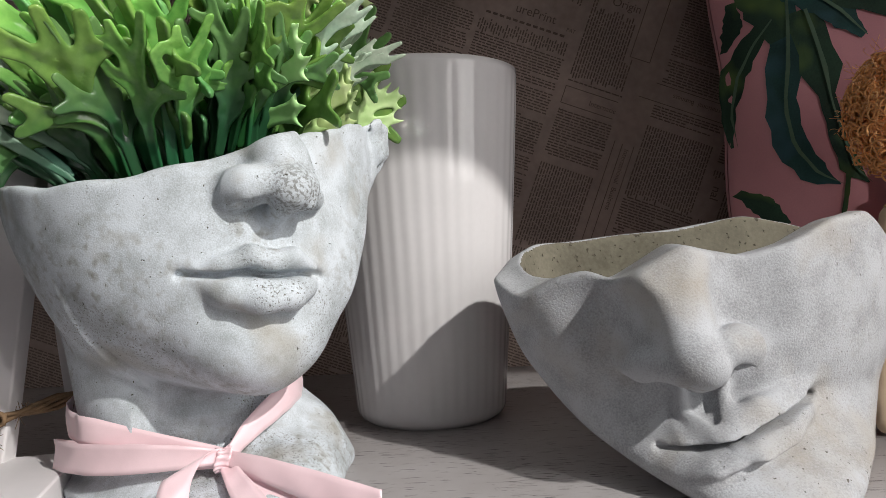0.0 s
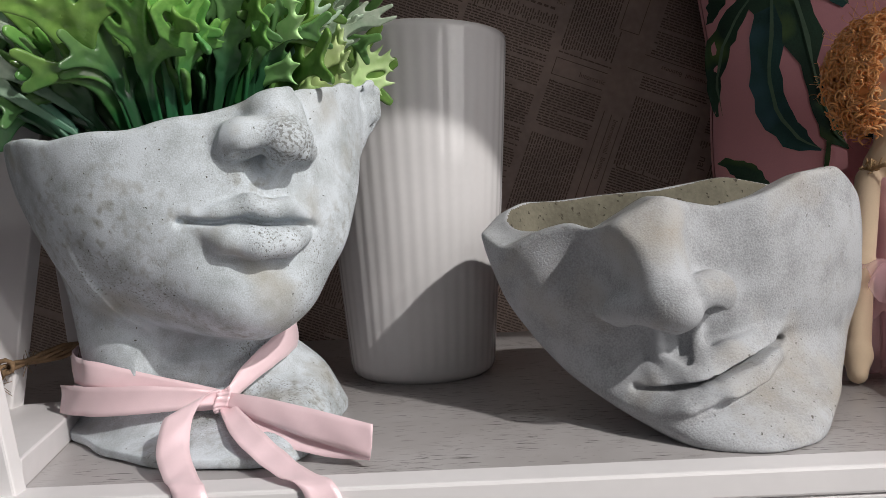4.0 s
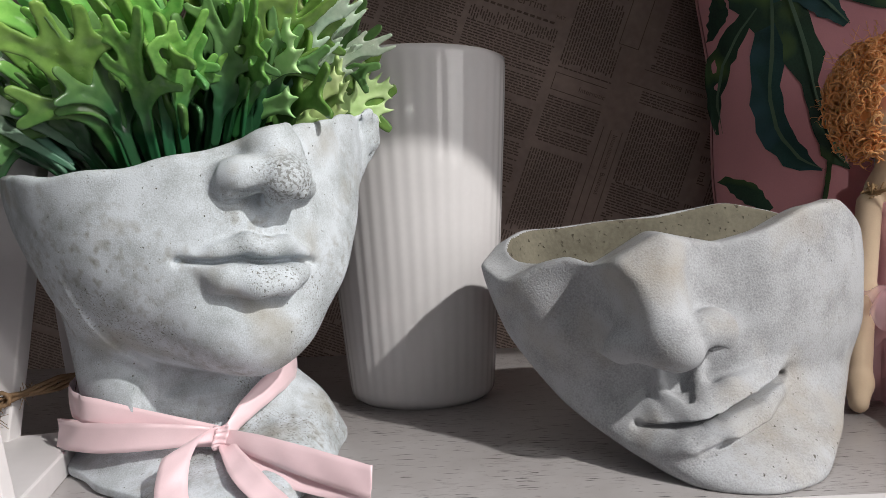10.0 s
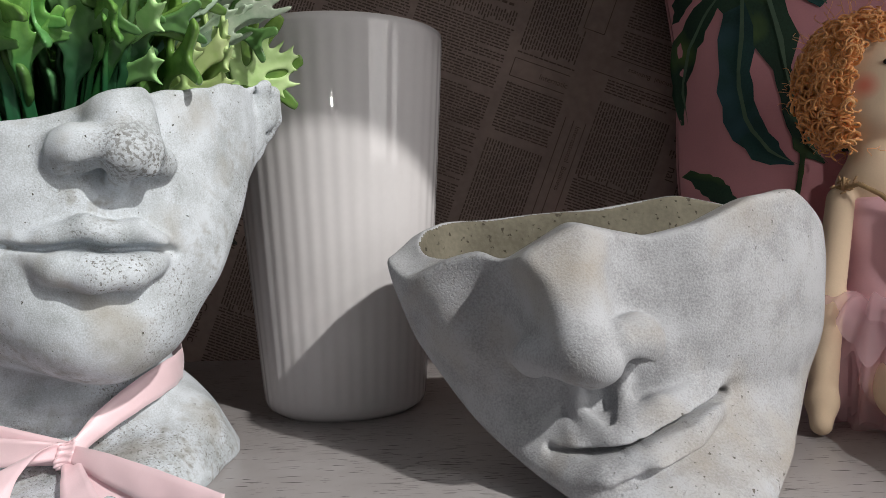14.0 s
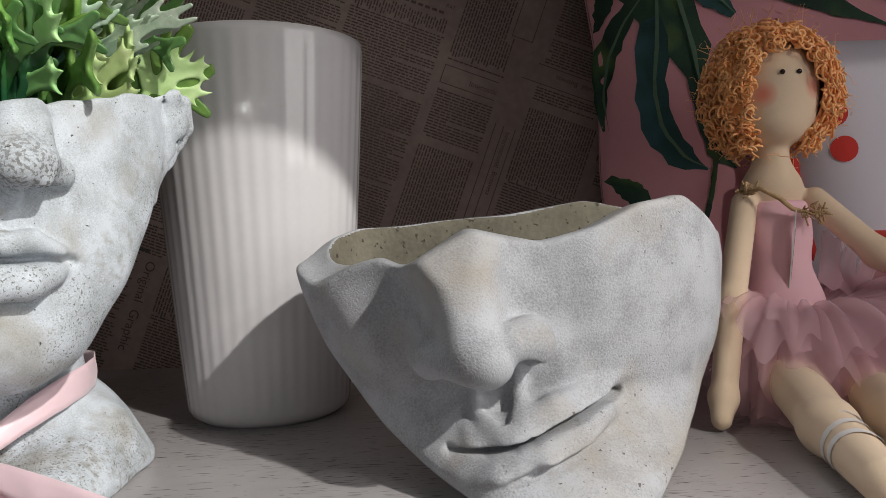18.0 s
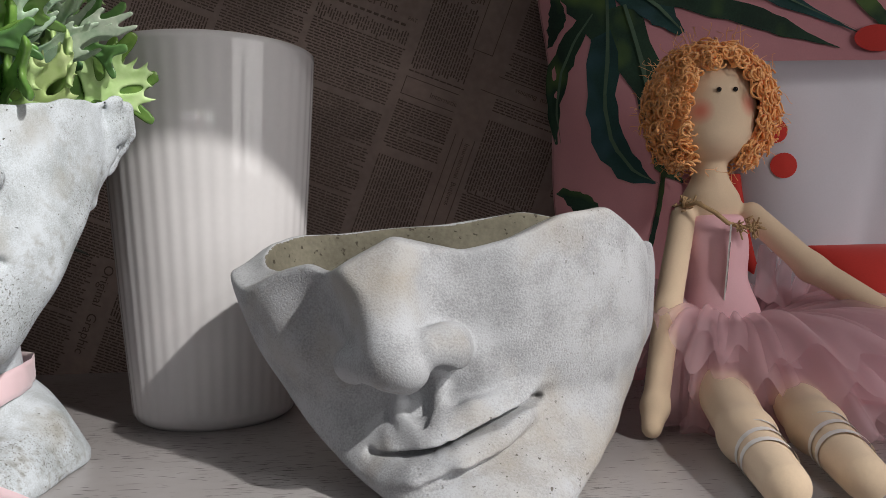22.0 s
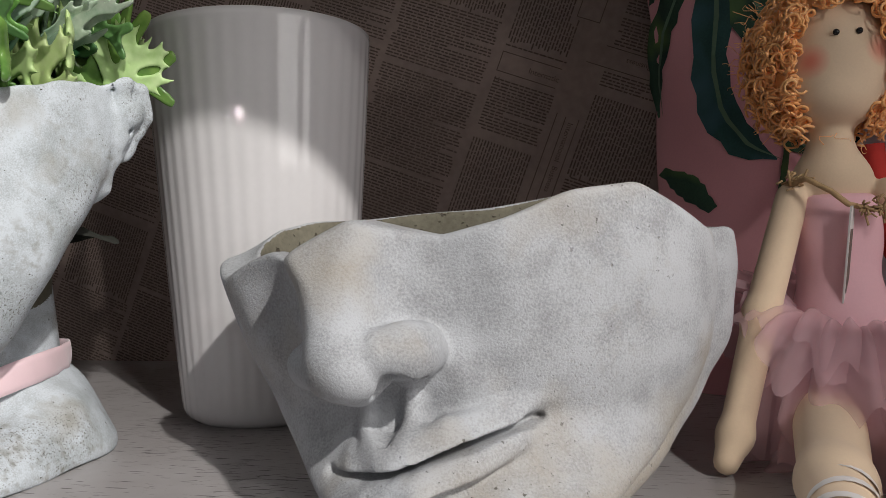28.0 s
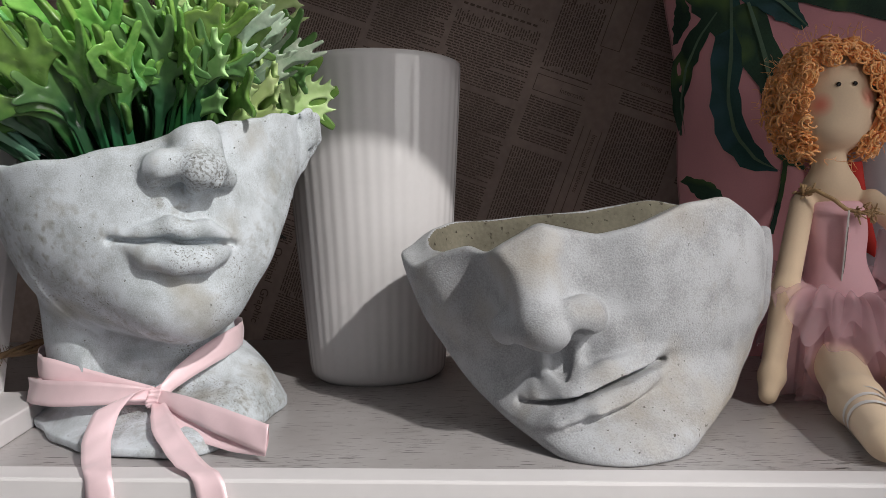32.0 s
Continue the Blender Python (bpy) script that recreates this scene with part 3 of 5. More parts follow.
def head_face(Q, d):
    d = carve(Q, d, 0.0110, (-0.0800, 0.0200, -0.0260, 0.0245), (-0.0690, 0.0200, -0.0440, 0.0262), (-0.0520, 0.0200, -0.0610, 0.0265), (-0.0320, 0.0200, -0.0730, 0.0262), (-0.0120, 0.0200, -0.0780, 0.0250))
    d = carve(Q, d, 0.008, (-0.0202, 0.0065, -0.0191, 0.0045), (-0.0057, 0.0065, -0.0222, 0.005), (0.0094, 0.0065, -0.0205, 0.0045))
    d = swell(Q, d, 0.008, (0.0095, -0.002, 0.0680, 0.0135), (0.0085, 0.0045, 0.0540, 0.0125), (0.0070, 0.0120, 0.0430, 0.0112))
    d = swell(Q, d, 0.004, (0.0060, 0.0165, 0.0390, 0.0108))
    d = swell(Q, d, 0.003, (0.0150, 0.0100, 0.0560, 0.0060), (0.0155, 0.0150, 0.0400, 0.0060), (0.0140, 0.0165, 0.0330, 0.0050))
    d = swell(Q, d, 0.003, (-0.0038, 0.0110, 0.0415, 0.0085), (-0.0092, 0.0075, 0.0410, 0.0094), (-0.0125, 0.0020, 0.0400, 0.0095))
    d = swell(Q, d, 0.003, (0.0185, 0.0080, 0.0372, 0.0068), (0.0245, 0.0030, 0.0360, 0.0070))
    d = swell(Q, d, 0.004, (0.0057, 0.0125, 0.0315, 0.005), (0.0064, 0.0010, 0.0265, 0.0045))
    d = carve(Q, d, 0.0022, (-0.0115, 0.0095, 0.0315, 0.0040), (-0.0055, 0.0135, 0.0312, 0.0046))
    d = carve(Q, d, 0.002, (0.0130, 0.0110, 0.0285, 0.0032), (0.0180, 0.0085, 0.0295, 0.0028))
    d = carve(Q, d, 0.0025, (-0.0215, 0.0045, 0.0470, 0.0028), (-0.0232, 0.0040, 0.0385, 0.0030))
    d = carve(Q, d, 0.004, (0.0027, 0.0060, 0.0211, 0.0048), (0.0013, 0.0085, 0.0125, 0.0036))
    d = swell(Q, d, 0.003, (-0.0335, -0.002, 0.0015, 0.002), (-0.0205, 0.0010, 0.0048, 0.0046), (-0.0075, 0.0045, 0.0082, 0.0054), (0.0022, 0.0040, 0.0058, 0.0050), (0.0118, 0.0045, 0.0070, 0.0052), (0.0236, 0.0010, 0.0016, 0.0036), (0.0304, -0.002, -0.0021, 0.002))
    d = swell(Q, d, 0.0028, (-0.0265, -0.002, -0.0025, 0.003), (-0.018, 0.0025, -0.0070, 0.0070), (-0.0052, 0.0052, -0.0102, 0.0082), (0.0086, 0.0048, -0.0100, 0.0080), (0.0201, 0.0015, -0.0075, 0.0056), (0.0280, -0.002, -0.0032, 0.0024))
    d = slit(Q, d, 0.0011, (-0.0346, 0.0015, 0.0018, 0.0018), (-0.0205, 0.0015, 0.0004, 0.0015), (-0.008, 0.0015, 0.0022, 0.0016), (-0.0026, 0.0015, -0.0002, 0.0017), (0.0071, 0.0015, -0.0008, 0.0017), (0.0175, 0.0015, -0.0004, 0.0015), (0.0303, 0.0015, -0.0025, 0.0018))
    d = carve(Q, d, 0.0030, (-0.0350, 0.0025, 0.0018, 0.0034))
    d = carve(Q, d, 0.0030, (0.0300, 0.0025, -0.0024, 0.0034))
    return d


def mask_face(Q, d):
    # eye hollows on both sides of the bridge
    d = carve(Q, d, 0.012, (0.074, 0.0130, 0.110, 0.0155), (0.090, 0.0130, 0.093, 0.0150), (0.098, 0.0125, 0.078, 0.0115))
    d = carve(Q, d, 0.016, (0.160, 0.0130, 0.124, 0.0110), (0.167, 0.0125, 0.104, 0.0100), (0.171, 0.0120, 0.088, 0.0088))
    # furrows from the nostrils to the corners of the mouth
    d = carve(Q, d, 0.012, (0.1675, 0.0085, 0.080, 0.0052), (0.177, 0.0090, 0.069, 0.0040), (0.189, 0.0090, 0.058, 0.0030))
    d = carve(Q, d, 0.010, (0.105, 0.0075, 0.058, 0.0045), (0.108, 0.0085, 0.044, 0.0055), (0.112, 0.0080, 0.034, 0.0045))
    # nose: a long wedge with a flat back and one sharper side
    x, o, z = Q
    top = flow(z, (0.060, 0.066, 0.074, 0.086, 0.106, 0.124, 0.140), (0.0290, 0.0305, 0.0290, 0.0245, 0.0165, 0.0080, 0.0020), 0.004)
    near = flow(z, (0.060, 0.072, 0.084, 0.098, 0.110, 0.118, 0.140), (0.1185, 0.1180, 0.1165, 0.1125, 0.1030, 0.0990, 0.0970), 0.003)
    far = flow(z, (0.060, 0.072, 0.085, 0.100, 0.120, 0.140), (0.1390, 0.1385, 0.1345, 0.1340, 0.1400, 0.1460), 0.004)
    wedge = smax((o - top) * 0.85, (near - 0.50 * (top - o) - x) * 0.88, 0.0060)
    wedge = smax(wedge, (x - far - 0.55 * (top - o)) * 0.86, 0.0100)
    wedge = smax(wedge, 0.0585 + 0.10 * (0.03 - o) - z, 0.0080)
    d = smin(d, wedge, 0.0055)
    d = swell(Q, d, 0.008, (0.1305, 0.0180, 0.0685, 0.0125))
    # wings
    d = swell(Q, d, 0.0026, (0.1430, 0.0165, 0.0740, 0.0098), (0.1510, 0.0120, 0.0735, 0.0112), (0.1545, 0.0040, 0.0740, 0.0108))
    d = swell(Q, d, 0.0030, (0.1165, 0.0150, 0.0675, 0.0086), (0.1105, 0.0095, 0.0665, 0.0086), (0.1080, 0.0020, 0.0655, 0.0080))
    d = swell(Q, d, 0.006, (0.1330, 0.0150, 0.0600, 0.0060))
    d = carve(Q, d, 0.0020, (0.1425, 0.0195, 0.0600, 0.0036), (0.1485, 0.0175, 0.0640, 0.0062), (0.1550, 0.0130, 0.0660, 0.0044))
    d = carve(Q, d, 0.0012, (0.1475, 0.0080, 0.0640, 0.0036), (0.1515, 0.0140, 0.0635, 0.0036))
    d = carve(Q, d, 0.0022, (0.1165, 0.0145, 0.0575, 0.0036), (0.1245, 0.0195, 0.0560, 0.0036))
    d = carve(Q, d, 0.0025, (0.1035, 0.0060, 0.0770, 0.0030), (0.0995, 0.0050, 0.0660, 0.0034))
    d = carve(Q, d, 0.0030, (0.1650, 0.0060, 0.0840, 0.0024), (0.1675, 0.0055, 0.0750, 0.0028), (0.1660, 0.0055, 0.0660, 0.0022))
    # upper lip
    d = swell(Q, d, 0.006, (0.1145, -0.0035, 0.0265, 0.0030), (0.127, 0.0030, 0.0305, 0.0050), (0.140, 0.0075, 0.0350, 0.0058), (0.149, 0.0085, 0.0370, 0.0056), (0.164, 0.0060, 0.0420, 0.0056), (0.182, 0.0015, 0.0462, 0.0044), (0.198, -0.003, 0.0490, 0.0028))
    d = swell(Q, d, 0.0050, (0.1490, 0.0005, 0.0530, 0.0040), (0.1495, 0.0035, 0.0440, 0.0040), (0.1475, 0.0055, 0.0365, 0.0042))
    d = swell(Q, d, 0.0040, (0.1355, 0.0065, 0.0360, 0.0042), (0.1445, 0.0100, 0.0330, 0.0044))
    d = swell(Q, d, 0.0035, (0.1300, 0.0000, 0.0500, 0.0032), (0.1305, 0.0030, 0.0420, 0.0034), (0.1340, 0.0050, 0.0365, 0.0034))
    d = carve(Q, d, 0.0020, (0.1380, 0.0050, 0.0500, 0.0036), (0.1390, 0.0075, 0.0445, 0.0054), (0.1405, 0.0105, 0.0395, 0.0032))
    # lower lip
    d = swell(Q, d, 0.006, (0.121, -0.0030, 0.0185, 0.0044), (0.137, 0.0030, 0.0210, 0.0064), (0.157, 0.0075, 0.0272, 0.0084), (0.175, 0.0070, 0.0340, 0.0084), (0.191, 0.0005, 0.0400, 0.0055))
    d = slit(Q, d, 0.0014, (0.1170, 0.0015, 0.0248, 0.0010), (0.1320, 0.0015, 0.0258, 0.0013), (0.1440, 0.0040, 0.0285, 0.0018), (0.1520, 0.0040, 0.0312, 0.0018), (0.1720, 0.0035, 0.0382, 0.0017), (0.1980, 0.0015, 0.0450, 0.0022))
    d = carve(Q, d, 0.0030, (0.1945, 0.0020, 0.0442, 0.0026), (0.2010, 0.0040, 0.0466, 0.0048), (0.2075, 0.0035, 0.0472, 0.0032))
    d = carve(Q, d, 0.0030, (0.1165, 0.0020, 0.0248, 0.0020))
    # fold between lip and chin
    d = carve(Q, d, 0.009, (0.140, 0.0085, 0.0105, 0.0046), (0.156, 0.0095, 0.0155, 0.0062), (0.178, 0.0090, 0.0215, 0.0050))
    return d


def turned(P, c, r, f, u):
    p = [P[i] - c[i] for i in range(3)]
    return [p[0] * a[0] + p[1] * a[1] + p[2] * a[2] for a in (r, f, u)]


HEAD_AT = (-0.135, 0.52, 0.0)


def head_field(P):
    P = [P[i] + HEAD_AT[i] for i in range(3)]
    x, y, z = P
    # head, jaw and chin
    d = ball(P, (-0.129, 0.532, 0.178), (0.102, 0.100, 0.118))
    d = smin(d, ball(P, (-0.108, 0.509, 0.117), (0.0743, 0.069, 0.0605)), 0.035)
    d = smax(d, 0.654 * (x + 0.035) + 0.577 * (y - 0.535) - 0.490 * (z - 0.135) + 0.0055, 0.010)
    d = smin(d, ball(P, (-0.083, 0.468, 0.083), (0.030, 0.028, 0.024)), 0.022)
    # neck
    rr = np.sqrt((x + 0.1425 + 0.3 * (z - 0.06)) ** 2 + (y - 0.534 - 0.25 * np.maximum(z - 0.045, 0)) ** 2)
    neck = np.maximum((rr - 0.061) * 0.95, z - 0.15)
    neck = smax(neck, 0.643 * (x + 0.1425) - 0.766 * (y - 0.534) - 0.057 + 1.1 * np.maximum(z - 0.044, 0), 0.010)
    d = smin(d, neck, 0.010)
    # shoulder block
    corner = ((-0.219, 0.522), (-0.128, 0.423), (-0.050, 0.430), (-0.043, 0.565), (-0.12, 0.635), (-0.2, 0.60))
    block = None
    for i in range(6):
        (ax, ay), (bx, by) = corner[i], corner[(i + 1) % 6]
        ln = math.hypot(bx - ax, by - ay)
        nx, ny = (by - ay) / ln, -(bx - ax) / ln
        side = ((x - ax) * nx + (y - ay) * ny + (3.0 if i in (0, 1) else 0.45) * np.maximum(z - 0.006, 0)) * (0.42 if i in (0, 1) else 0.85)
        block = side if block is None else smax(block, side, 0.022)
    block = smax(block, (z - 0.046 + 0.1 * (x + 0.04)), 0.016)
    d = smin(d, block, 0.016)
    # hair at the side of the head
    lock = smin(rod(P, (-0.0370, 0.5230, 0.203), (-0.0275, 0.5420, 0.204), 0.0055, 0.0075), rod(P, (-0.0275, 0.5420, 0.204), (-0.0255, 0.5460, 0.188), 0.0075, 0.0080), 0.004)
    lock = smin(lock, rod(P, (-0.0255, 0.5460, 0.188), (-0.0340, 0.5430, 0.166), 0.0080, 0.0060), 0.004)
    lock = smin(lock, rod(P, (-0.0210, 0.5510, 0.200), (-0.0220, 0.5550, 0.186), 0.0050, 0.0050), 0.0020)
    lock = smin(lock, rod(P, (-0.0220, 0.5550, 0.186), (-0.0330, 0.5530, 0.166), 0.0050, 0.0040), 0.0020)
    lock = smin(lock, rod(P, (-0.0360, 0.5400, 0.163), (-0.0415, 0.5400, 0.148), 0.0060, 0.0075), 0.0025)
    lock = smax(lock, -rod(P, (-0.0265, 0.5350, 0.210), (-0.0290, 0.5360, 0.168), 0.0016, 0.0016), 0.0015)
    lock = smax(lock, -rod(P, (-0.0180, 0.5440, 0.208), (-0.0270, 0.5450, 0.166), 0.0013, 0.0013), 0.0015)
    d = smin(d, lock + 0.0004 * np.sin(500 * x + 300 * z) * np.sin(240 * y), 0.005)
    face = turned(P, (-0.071, 0.447, 0.119), (0.766, 0.643, 0), (0.643, -0.766, 0), (0, 0, 1))
    d = on_skin(face[0], face[2], face[1] > -0.07, d, head_face)
    skin = d
    d = smax(d, -z, 0.003)
    rim = flow(x, (-0.25, -0.18, -0.13, -0.09, -0.06, -0.037, -0.02), (0.174, 0.165, 0.166, 0.175, 0.185, 0.195, 0.209)) + 0.07 * np.clip(y - 0.545, 0, 0.1)
    rim = rim + 0.0004 * np.sin(170 * x + 90 * y) + 0.0004 * np.sin(390 * y)
    d = smax(d, z - rim, 0.005)
    hollow = smax(ball(P, (-0.129, 0.536, 0.19), (0.091, 0.089, 0.118)), 0.10 - z, 0.01)
    hollow = smax(hollow, skin + 0.008, 0.004)
    d = smax(d, -hollow, 0.004)
    return d + 0.0005 * np.sin(90 * x + 40 * z) * np.sin(110 * y + 70 * z)


def in_head(P):
    return ball(P, (0.006, 0.016, 0.19), (0.093, 0.091, 0.120)) < 0


head = new("head_planter", solid_mesh("head_planter", head_field, (-0.125, -0.13, -0.006), (0.135, 0.12, 0.232), 0.0012, [CONCRETE, INNER], in_head))
tagged(head, "weathered grey concrete planter shaped as half a head on a neck", "planter")
head.matrix_world = Matrix.Translation(HEAD_AT)

MASK_AT = (0.155, 0.5, 0.0)


def mask_bowl(P):
    P = [P[i] + MASK_AT[i] for i in range(3)]
    x, y, z = P
    zs = (-0.006, 0.006, 0.020, 0.040, 0.065, 0.100, 0.140)
    x0 = flow(z, zs, (0.141, 0.119, 0.095, 0.074, 0.057, 0.0440, 0.036))
    x1 = flow(z, zs, (0.202, 0.220, 0.241, 0.261, 0.274, 0.277, 0.272))
    y0 = flow(z, (-0.006, 0.008, 0.018, 0.030, 0.045, 0.065, 0.10, 0.14), (0.417, 0.422, 0.438, 0.459, 0.467, 0.461, 0.456, 0.456), 0.004)
    y1 = flow(z, zs, (0.490, 0.515, 0.540, 0.565, 0.580, 0.588, 0.594))
    y = y - 0.010 * np.clip((x - 0.17) / 0.07, 0, 1.2) - 0.012 * np.clip((x - 0.235) / 0.04, 0, 1) ** 2
    cx, cy, a, b = (x0 + x1) / 2, (y0 + y1) / 2, (x1 - x0) / 2, (y1 - y0) / 2
    a = a + 0.030 * np.clip((x - cx) / 0.06, 0, 1) * np.clip((y - cy) / 0.03, 0, 1)
    k = np.sqrt(((x - cx) / a) ** 2 + ((y - cy) / b) ** 2) + 1e-6
    g = np.sqrt(((x - cx) / a ** 2) ** 2 + ((y - cy) / b ** 2) ** 2) + 1e-6
    bowl = k * (k - 1) / g * 0.85 + 0.004 * np.clip(2 * (cx - x) / a - 0.9, 0, 1) * np.clip(2.5 * (y - cy) / b, 0, 1)
    return x, y, z, cx, cy, a, b, bowl


def mask_hollow(x, y, cx, cy, a, b):
    b2 = np.maximum(b - 0.008, 0.005)
    k2 = np.sqrt(((x - cx) / a) ** 2 + ((y - cy - 0.006) / b2) ** 2) + 1e-6
    g2 = np.sqrt(((x - cx) / a ** 2) ** 2 + ((y - cy - 0.006) / b2 ** 2) ** 2) + 1e-6
    return k2 * (k2 - 1) / g2 * 0.85 + 0.0065 + 0.012 * np.clip((0.088 - x) / 0.035, 0, 1)


def mask_field(P):
    x, y, z, cx, cy, a, b, bowl = mask_bowl(P)
    d = on_skin(x, z, y < cy, bowl, mask_face)
    skin = d
    front = flow(x, (0.036, 0.046, 0.056, 0.074, 0.089, 0.0995, 0.109, 0.1285, 0.145, 0.162, 0.185, 0.211, 0.238, 0.254, 0.272), (0.109, 0.103, 0.1005, 0.1085, 0.1125, 0.1075, 0.1135, 0.1245, 0.1205, 0.117, 0.1225, 0.133, 0.1375, 0.1285, 0.117), 0.0025)
    rear = flow(x, (0.036, 0.050, 0.058, 0.070, 0.084, 0.164, 0.212, 0.245, 0.272), (0.114, 0.115, 0.121, 0.1265, 0.127, 0.132, 0.139, 0.132, 0.119), 0.004)
    w = np.clip((y - 0.500) / 0.045, 0, 1)
    d = smax(d, z - (front + (rear - front) * w), 0.004)
    inner = mask_hollow(x, y, cx, cy, a, b)
    d = smax(d, -smax(smax(inner, 0.022 - z, 0.01), skin + 0.006, 0.004), 0.003)
    d = smax(d, -z, 0.003)
    return d + 0.0005 * np.sin(80 * x + 50 * z) * np.sin(120 * y + 60 * z)


def in_mask(P):
    x, y, z, cx, cy, a, b, bowl = mask_bowl(P)
    return (mask_hollow(x, y, cx, cy, a, b) < 0.0007) & (bowl < -0.005) & (z > 0.015)


mask = new("face_planter", solid_mesh("face_planter", mask_field, (-0.125, -0.115, -0.006), (0.150, 0.112, 0.15), 0.0011, [CONCRETE_B, INNER], in_mask))
tagged(mask, "pale concrete planter shaped as the lower half of a face", "planter")
mask.matrix_world = Matrix.Translation(MASK_AT)

# ---- cushions ----


def cushion_side(z):
    return 0.262 + 0.022 * max(0.0, 1 - z / 0.34) + 0.003 * math.sin(31 * z)


def cushion_front(x, z):
    e = cushion_side(z)
    u, v = min(1, abs((x - 0.5 * (e + 0.715)) / (0.5 * (0.715 - e)))), min(1, abs((z - 0.195) / 0.225))
    full = math.sqrt(max(0, 1 - u ** 4)) * math.sqrt(max(0, 1 - v ** 4))
    crease = 0.0022 * math.sin(46 * x + 30 * z) * math.sin(24 * z - 17 * x) + 0.003 * math.exp(-((z - 0.15 - 0.5 * (x - 0.3)) / 0.012) ** 2) * max(0, 1 - abs(x - 0.3) / 0.07)
    return 0.762 - 0.056 * full + crease * full


def strip_on(shape, front, line, widths, lift, mat=0, n=14, cols=5):
    """A printed strip on a cushion's front, along a line of (x, z)."""
    rows, m = [], len(line) - 1
    for i in range(n + 1):
        s_ = i / n * m
        k = min(int(s_), m - 1)
        f = s_ - k
        f2 = f * f * (3 - 2 * f)
        x = line[k][0] + (line[k + 1][0] - line[k][0]) * f
        z = line[k][1] + (line[k + 1][1] - line[k][1]) * f
        w = widths[k] + (widths[k + 1] - widths[k]) * f2
        dx, dz = line[k + 1][0] - line[k][0], line[k + 1][1] - line[k][1]
        ln = math.hypot(dx, dz)
        nx, nz = -dz / ln, dx / ln
        wob = 1 + 0.12 * math.sin(i * 2.1 + k)
        rows.append([(x + nx * w * wob * (j / (cols - 1) - 0.5), front(x + nx * w * wob * (j / (cols - 1) - 0.5), z + nz * w * wob * (j / (cols - 1) - 0.5)) - lift, z + nz * w * wob * (j / (cols - 1) - 0.5)) for j in range(cols)])
    return shape.grid(rows, mat)


def soft_cushion(name, front, back, x0, x1, z0, z1, mats, label, n=48):
    s = Shape()
    side = x0 if callable(x0) else (lambda z: x0)
    steps = [0.5 - 0.5 * math.cos(math.pi * i / n) for i in range(n + 1)]
    zs = [z0 + (z1 - z0) * (0.5 - 0.5 * math.cos(math.pi * i / n)) for i in range(n + 1)]
    rows = [[(side(z) + (x1 - side(z)) * f, z) for f in steps] for z in zs]
    s.grid([[(x, front(x, z), z) for x, z in row] for row in rows])
    s.grid([[(x, back(x, z), z) for x, z in reversed(row)] for row in rows])
    return thing(name, s, mats, label, "cushion")


leaf_cushion = soft_cushion("leaf_cushion", cushion_front, lambda x, z: 1.526 - cushion_front(x, z), cushion_side, 0.715, -0.0, 0.42, PINK_CLOTH, "pink cushion printed with dark green tropical leaves")
PRINTS = (
    (((0.295, 0.305), (0.282, 0.286), (0.273, 0.262), (0.270, 0.232), (0.272, 0.202)), (0.010, 0.016, 0.016, 0.008, 0.001)),
    (((0.306, 0.32), (0.306, 0.267), (0.303, 0.231), (0.308, 0.197), (0.324, 0.174), (0.343, 0.164)), (0.016, 0.024, 0.022, 0.025, 0.020, 0.001)),
    (((0.319, 0.31), (0.332, 0.262), (0.337, 0.232), (0.345, 0.202), (0.352, 0.177), (0.365, 0.164)), (0.022, 0.030, 0.012, 0.018, 0.017, 0.001)),
    (((0.350, 0.176), (0.345, 0.143), (0.338, 0.11)), (0.004, 0.004, 0.004)),
    (((0.273, 0.162), (0.289, 0.149), (0.304, 0.132)), (0.006, 0.017, 0.008)),
    (((0.37, 0.197), (0.382, 0.18), (0.40, 0.173)), (0.008, 0.016, 0.004)),
    (((0.278, 0.365), (0.288, 0.326), (0.304, 0.288)), (0.020, 0.030, 0.02)),
    (((0.270, 0.325), (0.272, 0.305), (0.268, 0.286)), (0.006, 0.012, 0.003)),
    (((0.31, 0.335), (0.346, 0.307), (0.366, 0.285)), (0.03, 0.026, 0.008)),
    (((0.345, 0.322), (0.431, 0.296), (0.497, 0.272)), (0.02, 0.018, 0.001)),
    (((0.32, 0.355), (0.426, 0.325), (0.512, 0.284)), (0.03, 0.018, 0.001)),
    (((0.47, 0.36), (0.527, 0.302), (0.55, 0.28)), (0.012, 0.014, 0.004)),
)
for i, (line, widths) in enumerate(PRINTS):
    s = strip_on(Shape(), cushion_front, line, widths, 0.0007 + 0.00012 * i)
    part("printed_leaf", s, PRINT_GREEN if i not in (1, 8, 10) else PRINT_TEAL, leaf_cushion)
    if i in (0, 1, 2, 8, 10):
        mid = [(x + 0.002, z) for x, z in line]
        part("leaf_vein", strip_on(Shape(), cushion_front, mid, [w * 0.12 for w in widths], 0.0022 + 0.00012 * i), PRINT_PALE, leaf_cushion)
s = Shape()
s.grid([[(0.528 + 0.02 * r * math.cos(a), cushion_front(0.528 + 0.02 * r * math.cos(a), 0.279 + 0.011 * r * math.sin(a)) - 0.003, 0.279 + 0.011 * r * math.sin(a)) for a in [k * math.pi / 12 for k in range(24)]] for r in (0.001, 0.5, 1)], 0, True)
part("printed_berry", s, RED_CLOTH, leaf_cushion, "red printed berry")


